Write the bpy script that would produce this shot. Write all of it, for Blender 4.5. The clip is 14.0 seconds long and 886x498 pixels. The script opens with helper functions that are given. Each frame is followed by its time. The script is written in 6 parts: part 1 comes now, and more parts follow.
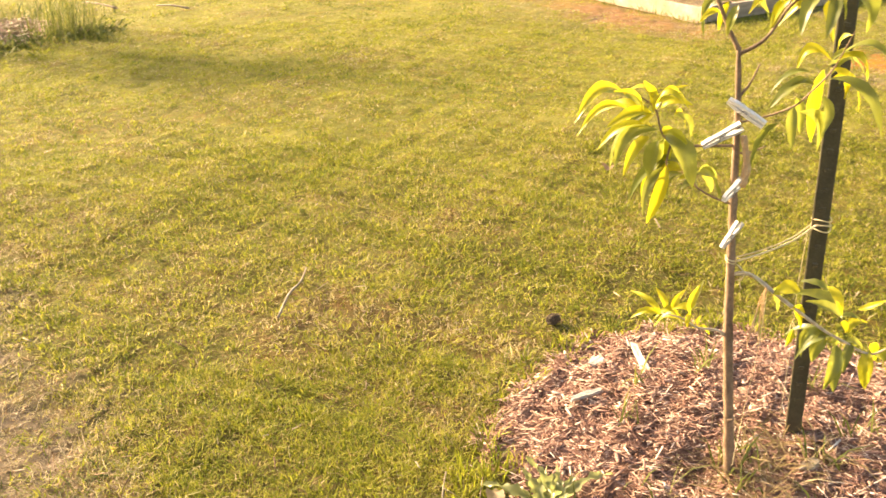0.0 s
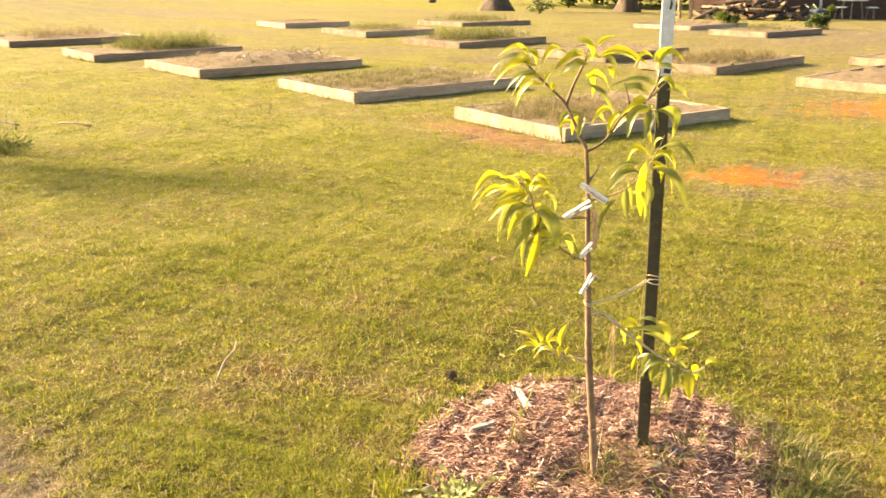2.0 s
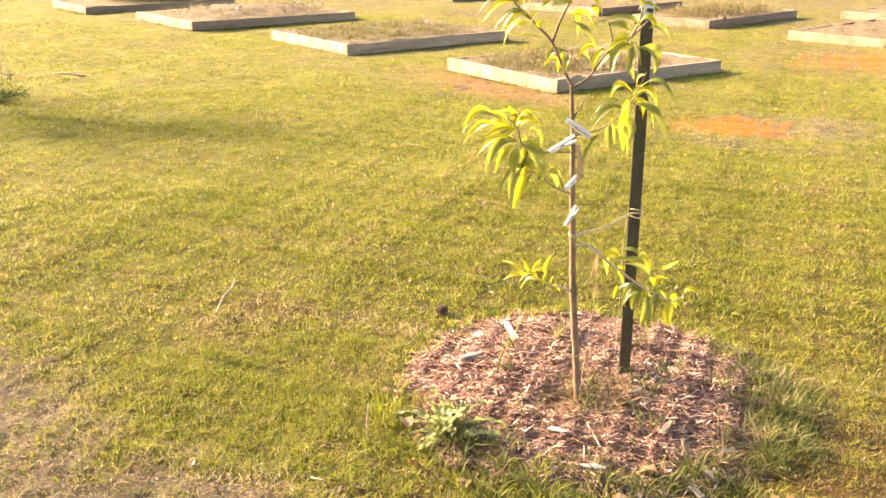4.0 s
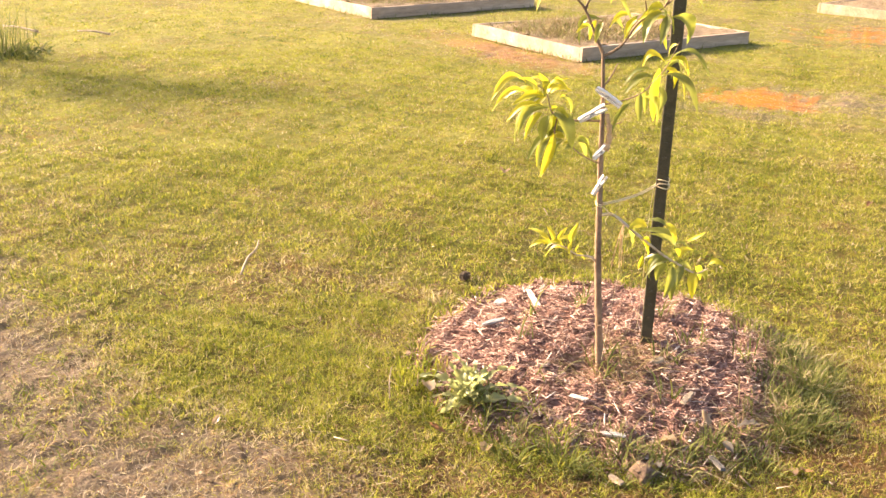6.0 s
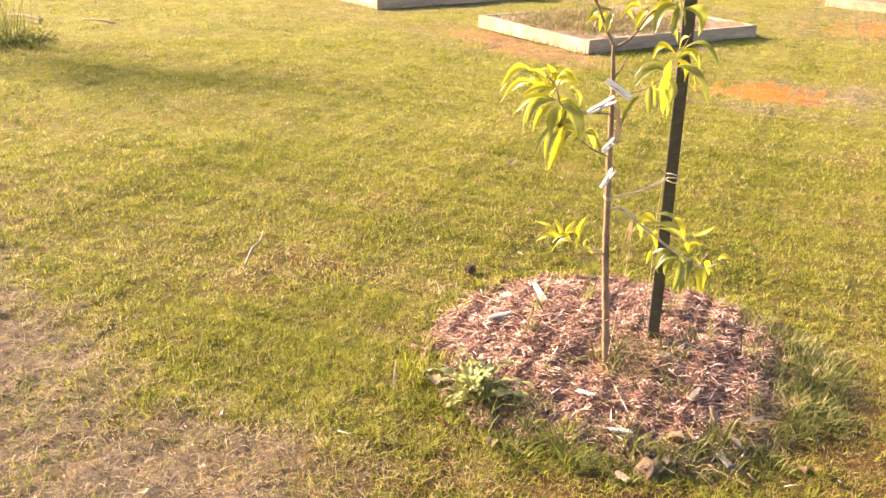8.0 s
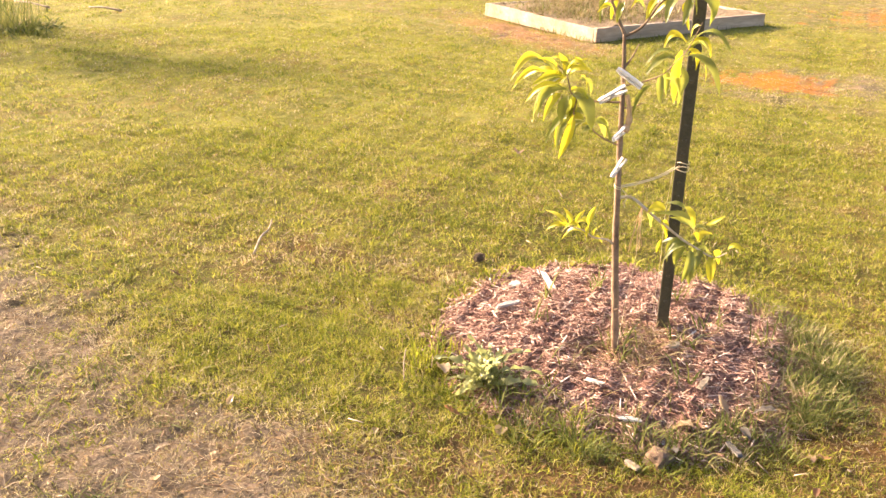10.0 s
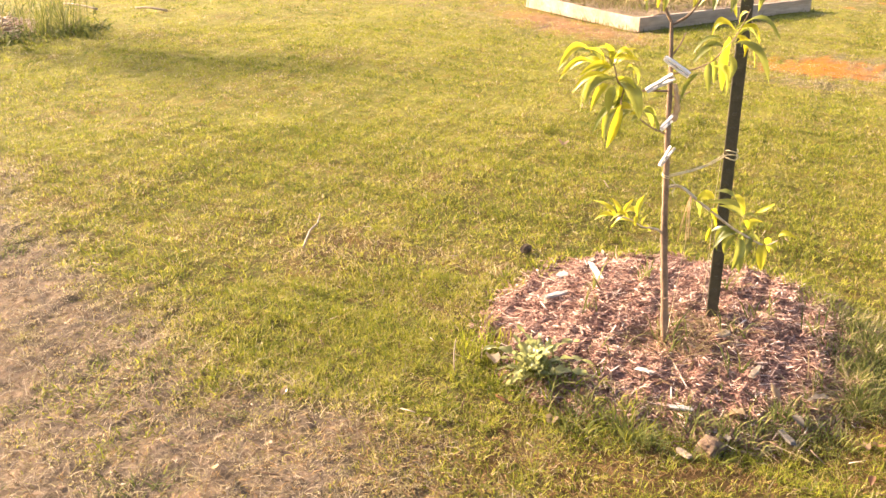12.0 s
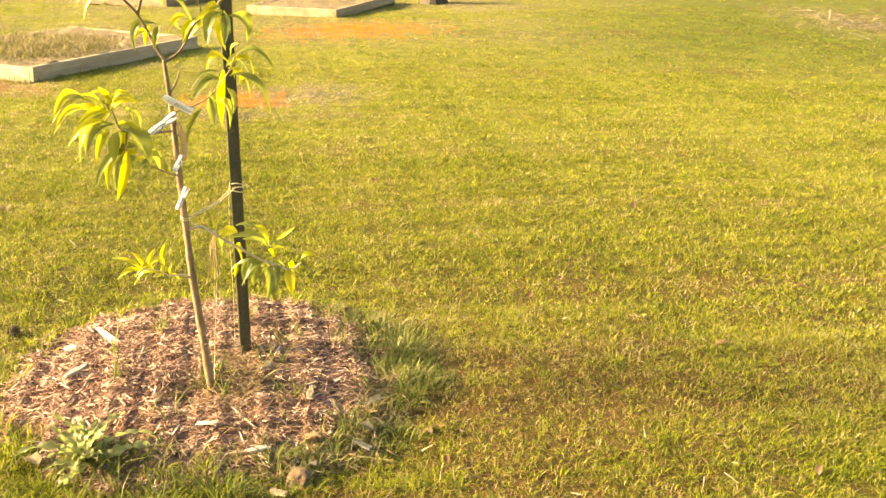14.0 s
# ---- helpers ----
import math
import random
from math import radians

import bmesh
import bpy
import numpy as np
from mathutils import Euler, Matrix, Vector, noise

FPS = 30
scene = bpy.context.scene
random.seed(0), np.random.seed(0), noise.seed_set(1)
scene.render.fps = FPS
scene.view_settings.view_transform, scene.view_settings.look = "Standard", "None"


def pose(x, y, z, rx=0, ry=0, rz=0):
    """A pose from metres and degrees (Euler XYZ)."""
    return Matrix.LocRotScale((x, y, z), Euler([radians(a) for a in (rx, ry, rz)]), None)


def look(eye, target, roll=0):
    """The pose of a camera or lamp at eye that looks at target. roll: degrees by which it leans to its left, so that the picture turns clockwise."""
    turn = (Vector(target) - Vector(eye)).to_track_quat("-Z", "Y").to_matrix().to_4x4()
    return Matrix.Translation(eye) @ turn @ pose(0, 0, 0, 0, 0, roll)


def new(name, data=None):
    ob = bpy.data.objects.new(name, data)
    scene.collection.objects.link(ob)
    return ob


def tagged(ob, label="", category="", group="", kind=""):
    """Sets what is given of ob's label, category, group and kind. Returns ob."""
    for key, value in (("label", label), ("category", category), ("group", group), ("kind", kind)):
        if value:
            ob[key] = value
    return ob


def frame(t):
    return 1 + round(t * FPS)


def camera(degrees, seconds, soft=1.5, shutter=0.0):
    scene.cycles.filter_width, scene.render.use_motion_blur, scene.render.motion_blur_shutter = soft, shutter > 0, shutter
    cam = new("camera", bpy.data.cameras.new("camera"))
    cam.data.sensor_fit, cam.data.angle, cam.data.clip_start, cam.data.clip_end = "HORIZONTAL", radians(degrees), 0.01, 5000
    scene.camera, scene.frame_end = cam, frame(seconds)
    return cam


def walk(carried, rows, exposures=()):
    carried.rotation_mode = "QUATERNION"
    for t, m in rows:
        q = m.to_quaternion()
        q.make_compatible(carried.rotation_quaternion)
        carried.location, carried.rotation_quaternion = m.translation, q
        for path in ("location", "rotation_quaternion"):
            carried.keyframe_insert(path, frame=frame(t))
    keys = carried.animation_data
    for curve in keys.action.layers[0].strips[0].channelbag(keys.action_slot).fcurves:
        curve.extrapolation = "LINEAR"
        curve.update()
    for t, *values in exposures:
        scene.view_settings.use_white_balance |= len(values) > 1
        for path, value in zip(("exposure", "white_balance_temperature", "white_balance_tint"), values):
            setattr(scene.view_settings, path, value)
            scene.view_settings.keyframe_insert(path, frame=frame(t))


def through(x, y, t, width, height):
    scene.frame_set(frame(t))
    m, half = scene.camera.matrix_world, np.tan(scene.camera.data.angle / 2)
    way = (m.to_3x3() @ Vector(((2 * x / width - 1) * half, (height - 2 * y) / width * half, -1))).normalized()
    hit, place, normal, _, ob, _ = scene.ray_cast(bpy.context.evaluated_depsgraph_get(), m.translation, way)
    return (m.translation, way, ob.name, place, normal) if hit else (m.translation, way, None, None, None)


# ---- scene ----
cam = camera(49.5, 14.0, soft=1.5, shutter=0.15)
PATH = [
    (0, (-1.538, -1.174, 1.426), (-0.53, 0.361, 0.632), -1.8),
    (0.3, (-1.628, -1.249, 1.448), (-0.529, 0.249, 0.707), -2.8),
    (0.5, (-1.665, -1.326, 1.477), (-0.612, 0.234, 0.799), -2.2),
    (0.7, (-1.752, -1.401, 1.483), (-0.734, 0.182, 0.806), -3.2),
    (1, (-1.808, -1.621, 1.525), (-0.898, 0.043, 0.891), -3.6),
    (1.2, (-1.879, -1.634, 1.528), (-0.938, 0.001, 0.865), -4.0),
    (1.5, (-1.885, -1.719, 1.562), (-0.884, -0.077, 1.011), -1.4),
    (1.8, (-1.988, -1.666, 1.527), (-0.812, -0.137, 0.999), -0.2),
    (2, (-2.013, -1.622, 1.496), (-0.75, -0.178, 0.933), -0.0),
    (2.2, (-2.084, -1.628, 1.481), (-0.75, -0.235, 0.951), 0.0),
    (2.3, (-2.075, -1.613, 1.494), (-0.737, -0.246, 0.911), -0.2),
    (2.5, (-2.092, -1.577, 1.461), (-0.723, -0.253, 0.852), 0.9),
    (3, (-2.056, -1.639, 1.447), (-0.766, -0.295, 0.72), 0.1),
    (3.5, (-2.053, -1.67, 1.444), (-0.755, -0.323, 0.738), 0.2),
    (4, (-2.097, -1.73, 1.461), (-0.841, -0.315, 0.815), 0.2),
    (4.2, (-2.124, -1.751, 1.467), (-0.907, -0.312, 0.799), -0.1),
    (6.3, (-2.123, -1.719, 1.457), (-0.905, -0.3, 0.746), 1.4),
    (6.5, (-2.12, -1.721, 1.455), (-0.896, -0.306, 0.745), 1.3),
    (7, (-2.114, -1.711, 1.454), (-0.886, -0.301, 0.745), 1.3),
    (7.5, (-2.113, -1.701, 1.453), (-0.899, -0.282, 0.737), 1.6),
    (10, (-2.126, -1.687, 1.453), (-0.933, -0.268, 0.704), 1.7),
    (10.5, (-2.134, -1.702, 1.459), (-0.951, -0.267, 0.722), 1.4),
    (11, (-2.142, -1.702, 1.457), (-0.98, -0.253, 0.716), 1.0),
    (11.5, (-2.164, -1.708, 1.458), (-1.027, -0.241, 0.714), 0.4),
    (12, (-2.157, -1.694, 1.456), (-1.035, -0.224, 0.693), 0.0),
    (12.5, (-2.114, -1.688, 1.439), (-0.872, -0.31, 0.692), 1.2),
    (12.6, (-2.099, -1.645, 1.462), (-0.811, -0.320, 0.672), 0.8),
    (12.7, (-2.093, -1.631, 1.427), (-0.819, -0.309, 0.634), 0.3),
    (12.8, (-2.050, -1.570, 1.394), (-0.672, -0.341, 0.625), 0.5),
    (13, (-2.074, -1.471, 1.384), (-0.514, -0.452, 0.657), 0.6),
    (13.3, (-2.108, -1.363, 1.416), (-0.384, -0.625, 0.720), -0.6),
    (13.5, (-2.141, -1.303, 1.416), (-0.373, -0.701, 0.7), 1.0),
    (14, (-2.276, -1.353, 1.417), (-0.463, -0.842, 0.746), 1.1),
]
walk(cam, [(t, look(eye, target, roll)) for t, eye, target, roll in PATH], [(0.0, 2.43, 7600, 14), (0.7, 2.48, 7080, 17), (1.5, 2.47, 6900, 19), (1.8, 2.33, 7540, 13), (2.2, 2.33, 7540, 13), (2.5, 2.36, 7540, 13), (4.0, 2.54, 6940, 17), (6.5, 2.48, 6660, 22), (12.5, 2.51, 6700, 23), (13.2, 2.52, 7560, 9), (14.0, 2.47, 8480, 0)])

# ---- world, sun ----
SUN_AZ, SUN_EL = 111.0, 21.5          # degrees from +x, and above the horizon
world = bpy.data.worlds.new("world")
scene.world = world
world.use_nodes = True
wn = world.node_tree.nodes
sky = wn.new("ShaderNodeTexSky")
sky.sky_type, sky.sun_disc = "NISHITA", False
sky.sun_elevation, sky.sun_rotation = radians(SUN_EL), radians(90 - SUN_AZ)
sky.air_density, sky.dust_density, sky.ozone_density = 1.2, 5.0, 1.0
wn["Background"].inputs["Strength"].default_value = 0.093
world.node_tree.links.new(sky.outputs[0], wn["Background"].inputs["Color"])
sun = new("sun", bpy.data.lights.new("sun", "SUN"))
sun.data.energy, sun.data.angle, sun.data.color = 4.8, radians(8.0), (1.0, 0.82, 0.54)
sa, se = radians(SUN_AZ), radians(SUN_EL)
TO_SUN = Vector((math.cos(sa) * math.cos(se), math.sin(sa) * math.cos(se), math.sin(se)))
sun.matrix_world = look(TO_SUN * 30, (0, 0, 0))

# ---- materials ----


def mat(name, rough=0.8, spec=0.3, metal=0.0):
    m = bpy.data.materials.new(name)
    m.use_nodes = True
    b = m.node_tree.nodes["Principled BSDF"]
    b.inputs["Roughness"].default_value = rough
    b.inputs["Specular IOR Level"].default_value = spec
    b.inputs["Metallic"].default_value = metal
    return m


def node(m, kind, **inputs):
    n = m.node_tree.nodes.new(kind)
    for k, v in inputs.items():
        n.inputs[k.replace("_", " ")].default_value = v
    return n


def link(m, a, b):
    m.node_tree.links.new(a, b)


def ramp(m, fac, stops):
    r = m.node_tree.nodes.new("ShaderNodeValToRGB")
    e = r.color_ramp.elements
    while len(e) < len(stops):
        e.new(0.5)
    for el, (p, c) in zip(e, stops):
        el.position, el.color = p, (*c, 1)
    link(m, fac, r.inputs[0])
    return r.outputs[0]


def noise_tex(m, scale, detail=4.0, rough=0.6, stretch=None, kind="Object"):
    t = m.node_tree.nodes.new("ShaderNodeTexCoord")
    n = node(m, "ShaderNodeTexNoise", Scale=scale, Detail=detail, Roughness=rough)
    if stretch:
        mp = m.node_tree.nodes.new("ShaderNodeMapping")
        mp.inputs["Scale"].default_value = stretch
        link(m, t.outputs[kind], mp.inputs[0])
        link(m, mp.outputs[0], n.inputs["Vector"])
    else:
        link(m, t.outputs[kind], n.inputs["Vector"])
    return n.outputs["Fac"]


def mix(m, fac, a, b, how="MIX"):
    n = m.node_tree.nodes.new("ShaderNodeMix")
    n.data_type, n.blend_type = "RGBA", how
    for sock, v in ((n.inputs[0], fac), (n.inputs[6], a), (n.inputs[7], b)):
        if isinstance(v, (int, float)):
            sock.default_value = v
        elif isinstance(v, tuple):
            sock.default_value = (*v, 1)
        else:
            link(m, v, sock)
    return n.outputs[2]


def bump(m, height, strength=0.4, dist=0.01):
    n = node(m, "ShaderNodeBump", Strength=strength, Distance=dist)
    link(m, height, n.inputs["Height"])
    link(m, n.outputs[0], m.node_tree.nodes["Principled BSDF"].inputs["Normal"])


def base(m, colour):
    link(m, colour, m.node_tree.nodes["Principled BSDF"].inputs["Base Color"])
    return m


def thin(m, colour, amount):
    """Lets light through a leaf or blade."""
    b = m.node_tree.nodes["Principled BSDF"]
    t = m.node_tree.nodes.new("ShaderNodeBsdfTranslucent")
    s = m.node_tree.nodes.new("ShaderNodeMixShader")
    s.inputs[0].default_value = amount
    link(m, colour, t.inputs["Color"])
    link(m, b.outputs[0], s.inputs[1])
    link(m, t.outputs[0], s.inputs[2])
    link(m, s.outputs[0], m.node_tree.nodes["Material Output"].inputs["Surface"])


def attr(m, name):
    a = m.node_tree.nodes.new("ShaderNodeAttribute")
    a.attribute_name = name
    return a.outputs["Fac"]


def island(m):
    return m.node_tree.nodes.new("ShaderNodeNewGeometry").outputs["Random Per Island"]


def each(m):
    return m.node_tree.nodes.new("ShaderNodeObjectInfo").outputs["Random"]


def speckled(name, c1, c2, scale, rough=0.85, stretch=None, relief=0.4, dist=0.01, spec=0.25, vary=0.0, metal=0.0):
    """Two tones by noise, finer noise over them, relief, and a tone of its own for each piece."""
    m = mat(name, rough, spec, metal)
    a = noise_tex(m, scale, 5, 0.6, stretch)
    b = noise_tex(m, scale * 7, 3, 0.7, stretch)
    c = ramp(m, a, [(0.3, c1), (0.7, c2)])
    c = mix(m, 0.45, c, ramp(m, b, [(0.3, (0.35, 0.35, 0.35)), (0.7, (0.95, 0.95, 0.95))]), "OVERLAY")
    if vary:
        v = ramp(m, each(m), [(0.0, (1 - vary,) * 3), (1.0, (1 + vary * 0.3,) * 3)])
        c = mix(m, 1.0, c, v, "MULTIPLY")
    base(m, c)
    bump(m, b, relief, dist)
    return m


def blade_mat(name, stops, through):
    m = mat(name, 0.7, 0.2)
    c = ramp(m, attr(m, "tone"), stops)
    base(m, c)
    thin(m, c, through)
    return m


GRASS = blade_mat("grass", [(0.0, (0.085, 0.108, 0.014)), (0.4, (0.222, 0.238, 0.022)), (0.72, (0.345, 0.325, 0.044)), (0.86, (0.33, 0.262, 0.096)), (1.0, (0.40, 0.335, 0.19))], 0.45)
TALL_GRASS = blade_mat("tall_grass", [(0.0, (0.078, 0.096, 0.024)), (0.6, (0.174, 0.18, 0.042)), (0.85, (0.246, 0.222, 0.084)), (1.0, (0.336, 0.282, 0.174))], 0.35)
DRY_GRASS = blade_mat("dry_grass", [(0.0, (0.132, 0.096, 0.042)), (0.5, (0.252, 0.186, 0.09)), (1.0, (0.33, 0.27, 0.162))], 0.3)


def leaf_mat(name, dark, light, under):
    m = mat(name, 0.36, 0.5)
    n = noise_tex(m, 30, 3)
    tone = mix(m, each(m), dark, light)
    c = mix(m, 0.5, tone, ramp(m, n, [(0.3, (0.35, 0.35, 0.35)), (0.75, (0.7, 0.7, 0.7))]), "OVERLAY")
    base(m, c)
    thin(m, mix(m, 0.6, c, under), 0.55)
    bump(m, n, 0.25, 0.002)
    return m


PEACH_LEAF = leaf_mat("peach_leaf", (0.10, 0.128, 0.04), (0.25, 0.27, 0.055), (0.36, 0.37, 0.042))
YOUNG_LEAF = leaf_mat("young_leaf", (0.33, 0.335, 0.018), (0.47, 0.43, 0.03), (0.62, 0.56, 0.024))
FAR_LEAF = leaf_mat("far_leaf", (0.03, 0.054, 0.012), (0.072, 0.096, 0.018), (0.12, 0.156, 0.024))
WEED_LEAF = leaf_mat("weed_leaf", (0.18, 0.20, 0.08), (0.32, 0.325, 0.15), (0.34, 0.36, 0.12))
DEAD_LEAF = leaf_mat("dead_leaf", (0.15, 0.072, 0.036), (0.27, 0.18, 0.108), (0.24, 0.12, 0.048))

BARK = speckled("peach_bark", (0.12, 0.078, 0.05), (0.275, 0.185, 0.122), 40, 0.7, (1, 1, 0.5), 0.5, 0.003)
OAK_BARK = speckled("oak_bark", (0.06, 0.045, 0.033), (0.132, 0.102, 0.078), 3.5, 0.9, (1, 1, 0.25), 0.9, 0.05)
BOARD = speckled("weathered_board", (0.20, 0.14, 0.092), (0.42, 0.33, 0.245), 2.4, 0.85, (0.25, 2, 2), 0.5, 0.006, vary=0.5)
TAN_BOARD = speckled("tan_board", (0.17, 0.118, 0.078), (0.36, 0.27, 0.19), 2.4, 0.85, (0.25, 2, 2), 0.5, 0.006, vary=0.35)
PEG_WOOD = speckled("peg_wood", (0.59, 0.54, 0.504), (0.677, 0.648, 0.626), 50, 0.7, (0.4, 2, 2), 0.3, 0.001, vary=0.15)
PALE_WOOD = speckled("pale_wood", (0.20, 0.16, 0.13), (0.60, 0.54, 0.485), 34, 0.85, (0.25, 3, 3), 0.8, 0.004)
STICK_WOOD = speckled("stick_wood", (0.18, 0.132, 0.084), (0.312, 0.252, 0.18), 40, 0.8, None, 0.4, 0.002)
POST_GREEN = speckled("post_green", (0.040, 0.034, 0.020), (0.070, 0.060, 0.036), 30, 0.5, None, 0.2, 0.002, 0.4)
POST_WHITE = speckled("post_white", (0.66, 0.66, 0.66), (0.605, 0.605, 0.598), 14, 0.5, None, 0.2, 0.002, 0.4)
CHIPPED = speckled("chipped_paint", (0.05, 0.05, 0.05), (0.096, 0.084, 0.072), 60, 0.8)
TWINE = speckled("twine", (0.48, 0.37, 0.21), (0.68, 0.56, 0.36), 200, 0.9)
TAPE = speckled("tape", (0.42, 0.25, 0.13), (0.58, 0.40, 0.23), 60, 0.6)
STEEL = speckled("spring_steel", (0.15, 0.138, 0.132), (0.252, 0.24, 0.228), 90, 0.4, metal=0.9)
ROCK = speckled("rock", (0.084, 0.051, 0.033), (0.186, 0.126, 0.084), 30, 0.9, None, 0.6, 0.006)
CONE = speckled("pine_cone", (0.066, 0.048, 0.033), (0.144, 0.108, 0.078), 60, 0.85)
SOIL = speckled("bed_soil", (0.108, 0.075, 0.042), (0.216, 0.159, 0.096), 9, 0.95, None, 0.8, 0.02)


def chip_mat(name, source):
    m = mat(name, 0.9, 0.1)
    c = ramp(m, source(m), [(0.0, (0.085, 0.044, 0.032)), (0.22, (0.185, 0.10, 0.078)), (0.5, (0.29, 0.166, 0.130)), (0.78, (0.37, 0.238, 0.188)), (0.93, (0.46, 0.34, 0.275)), (1.0, (0.64, 0.55, 0.47))])
    n = noise_tex(m, 120, 3, 0.7, (0.3, 2, 2))
    base(m, mix(m, 0.4, c, ramp(m, n, [(0.3, (0.3, 0.3, 0.3)), (0.75, (0.8, 0.8, 0.8))]), "OVERLAY"))
    bump(m, n, 0.5, 0.002)
    return m


CHIP = chip_mat("wood_chip", each)
CHIPS = chip_mat("wood_chips", island)

MULCH = speckled("mulch", (0.17, 0.092, 0.074), (0.29, 0.165, 0.132), 60, 0.95, None, 0.9, 0.02)

GROUND = mat("ground", 0.95, 0.15)
_thatch = ramp(GROUND, noise_tex(GROUND, 1.3, 8, 0.75), [(0.3, (0.056, 0.050, 0.012)), (0.5, (0.098, 0.086, 0.02)), (0.7, (0.16, 0.13, 0.042))])
_thatch = mix(GROUND, 0.6, _thatch, ramp(GROUND, noise_tex(GROUND, 26, 6, 0.8), [(0.3, (0.22, 0.22, 0.22)), (0.72, (0.85, 0.85, 0.85))]), "OVERLAY")
_soil = ramp(GROUND, noise_tex(GROUND, 7, 8, 0.75), [(0.3, (0.07, 0.05, 0.034)), (0.5, (0.165, 0.124, 0.088)), (0.72, (0.31, 0.245, 0.18))])
_clay = ramp(GROUND, noise_tex(GROUND, 12, 6, 0.7), [(0.3, (0.40, 0.12, 0.007)), (0.7, (0.52, 0.185, 0.016))])
_soil = mix(GROUND, 0.7, _soil, ramp(GROUND, noise_tex(GROUND, 18, 6, 0.8), [(0.34, (0.20, 0.20, 0.20)), (0.66, (0.80, 0.80, 0.80))]), "OVERLAY")
# Brown earth of thin places, also the tone for shade painted on the lawn.
_bare_shade = ramp(GROUND, noise_tex(GROUND, 22, 6, 0.8), [(0.3, (0.06, 0.036, 0.013)), (0.7, (0.19, 0.113, 0.04))])
_turf = ramp(GROUND, noise_tex(GROUND, 1.7, 9, 0.8), [(0.30, (0.10, 0.078, 0.02)), (0.43, (0.17, 0.158, 0.028)), (0.58, (0.22, 0.21, 0.036)), (0.75, (0.275, 0.235, 0.078))])
_turf = mix(GROUND, 0.5, _turf, ramp(GROUND, noise_tex(GROUND, 9, 6, 0.8), [(0.3, (0.18, 0.18, 0.18)), (0.72, (0.85, 0.85, 0.85))]), "OVERLAY")


def broken(m, name, scale, amount):
    """The named share of bare ground, its edge broken up by noise."""
    a = m.node_tree.nodes.new("ShaderNodeMath")
    a.operation = "MULTIPLY_ADD"
    a.inputs[1].default_value, a.inputs[2].default_value = amount, -0.5 * amount
    link(m, noise_tex(m, scale, 6, 0.75), a.inputs[0])
    b = m.node_tree.nodes.new("ShaderNodeMath")
    b.operation, b.use_clamp = "ADD", True
    link(m, attr(m, name), b.inputs[0])
    link(m, a.outputs[0], b.inputs[1])
    return b.outputs[0]


_thatch = mix(GROUND, attr(GROUND, "turf"), _thatch, _turf)
# Dark green that paints the shade over the far right lawn.
_green_shade = ramp(GROUND, noise_tex(GROUND, 2.3, 9, 0.8), [(0.32, (0.075, 0.072, 0.015)), (0.5, (0.106, 0.120, 0.019)), (0.7, (0.145, 0.149, 0.027))])
_thatch = mix(GROUND, attr(GROUND, "green_shade"), _thatch, _green_shade)
_thatch = mix(GROUND, attr(GROUND, "bare"), _thatch, _bare_shade)
base(GROUND, mix(GROUND, broken(GROUND, "clay", 7, 0.9), mix(GROUND, broken(GROUND, "soil", 9, 1.2), _thatch, _soil), _clay))
bump(GROUND, noise_tex(GROUND, 22, 7, 0.8), 1.0, 0.05)

# ---- geometry helpers ----


def part(name, bm, material, parent=None, label="", smooth=False):
    me = bpy.data.meshes.new(name)
    bm.to_mesh(me)
    bm.free()
    me.materials.append(material)
    if smooth:
        me.shade_smooth()
    ob = new(name, me)
    ob.parent = parent
    if label:
        tagged(ob, label)
    return ob


def holder(name, place, label, category, group="", kind="", turn=0.0):
    ob = new(name)
    ob.empty_display_size = 0.1
    ob.matrix_basis = pose(*place, 0, 0, turn)
    return tagged(ob, label, category, group, kind)


def add_box(bm, size, m=None, bevel=0.0, jitter=0.0):
    r = bmesh.ops.create_cube(bm, size=1.0)
    vs = r["verts"]
    for v in vs:
        v.co = Vector((v.co.x * size[0], v.co.y * size[1], v.co.z * size[2]))
        if jitter:
            v.co += Vector([random.uniform(-jitter, jitter) for _ in range(3)])
    if bevel:
        es = list({e for v in vs for e in v.link_edges})
        out = bmesh.ops.bevel(bm, geom=es, offset=bevel, segments=1, affect="EDGES")
        vs = list({v for f in out["faces"] for v in f.verts} | {v for v in vs if v.is_valid})
    if m is not None:
        bmesh.ops.transform(bm, matrix=m, verts=vs)
    return vs


def add_tube(bm, points, radii, sides=8, cap=True):
    """A tapered tube along points."""
    pts = [Vector(p) for p in points]
    rings = []
    up = Vector((0.31, 0.2, 0.93))
    for i, p in enumerate(pts):
        d = (pts[min(i + 1, len(pts) - 1)] - pts[max(i - 1, 0)]).normalized()
        a = d.cross(up if abs(d.dot(up)) < 0.95 else Vector((1, 0, 0))).normalized()
        b = d.cross(a)
        r = radii[i] if isinstance(radii, (list, tuple)) else radii
        rings.append([bm.verts.new(p + r * (math.cos(2 * math.pi * k / sides) * a + math.sin(2 * math.pi * k / sides) * b)) for k in range(sides)])
    for q, r in zip(rings, rings[1:]):
        for k in range(sides):
            bm.faces.new((q[k], q[(k + 1) % sides], r[(k + 1) % sides], r[k]))
    if cap:
        bm.faces.new(rings[0][::-1])
        bm.faces.new(rings[-1])


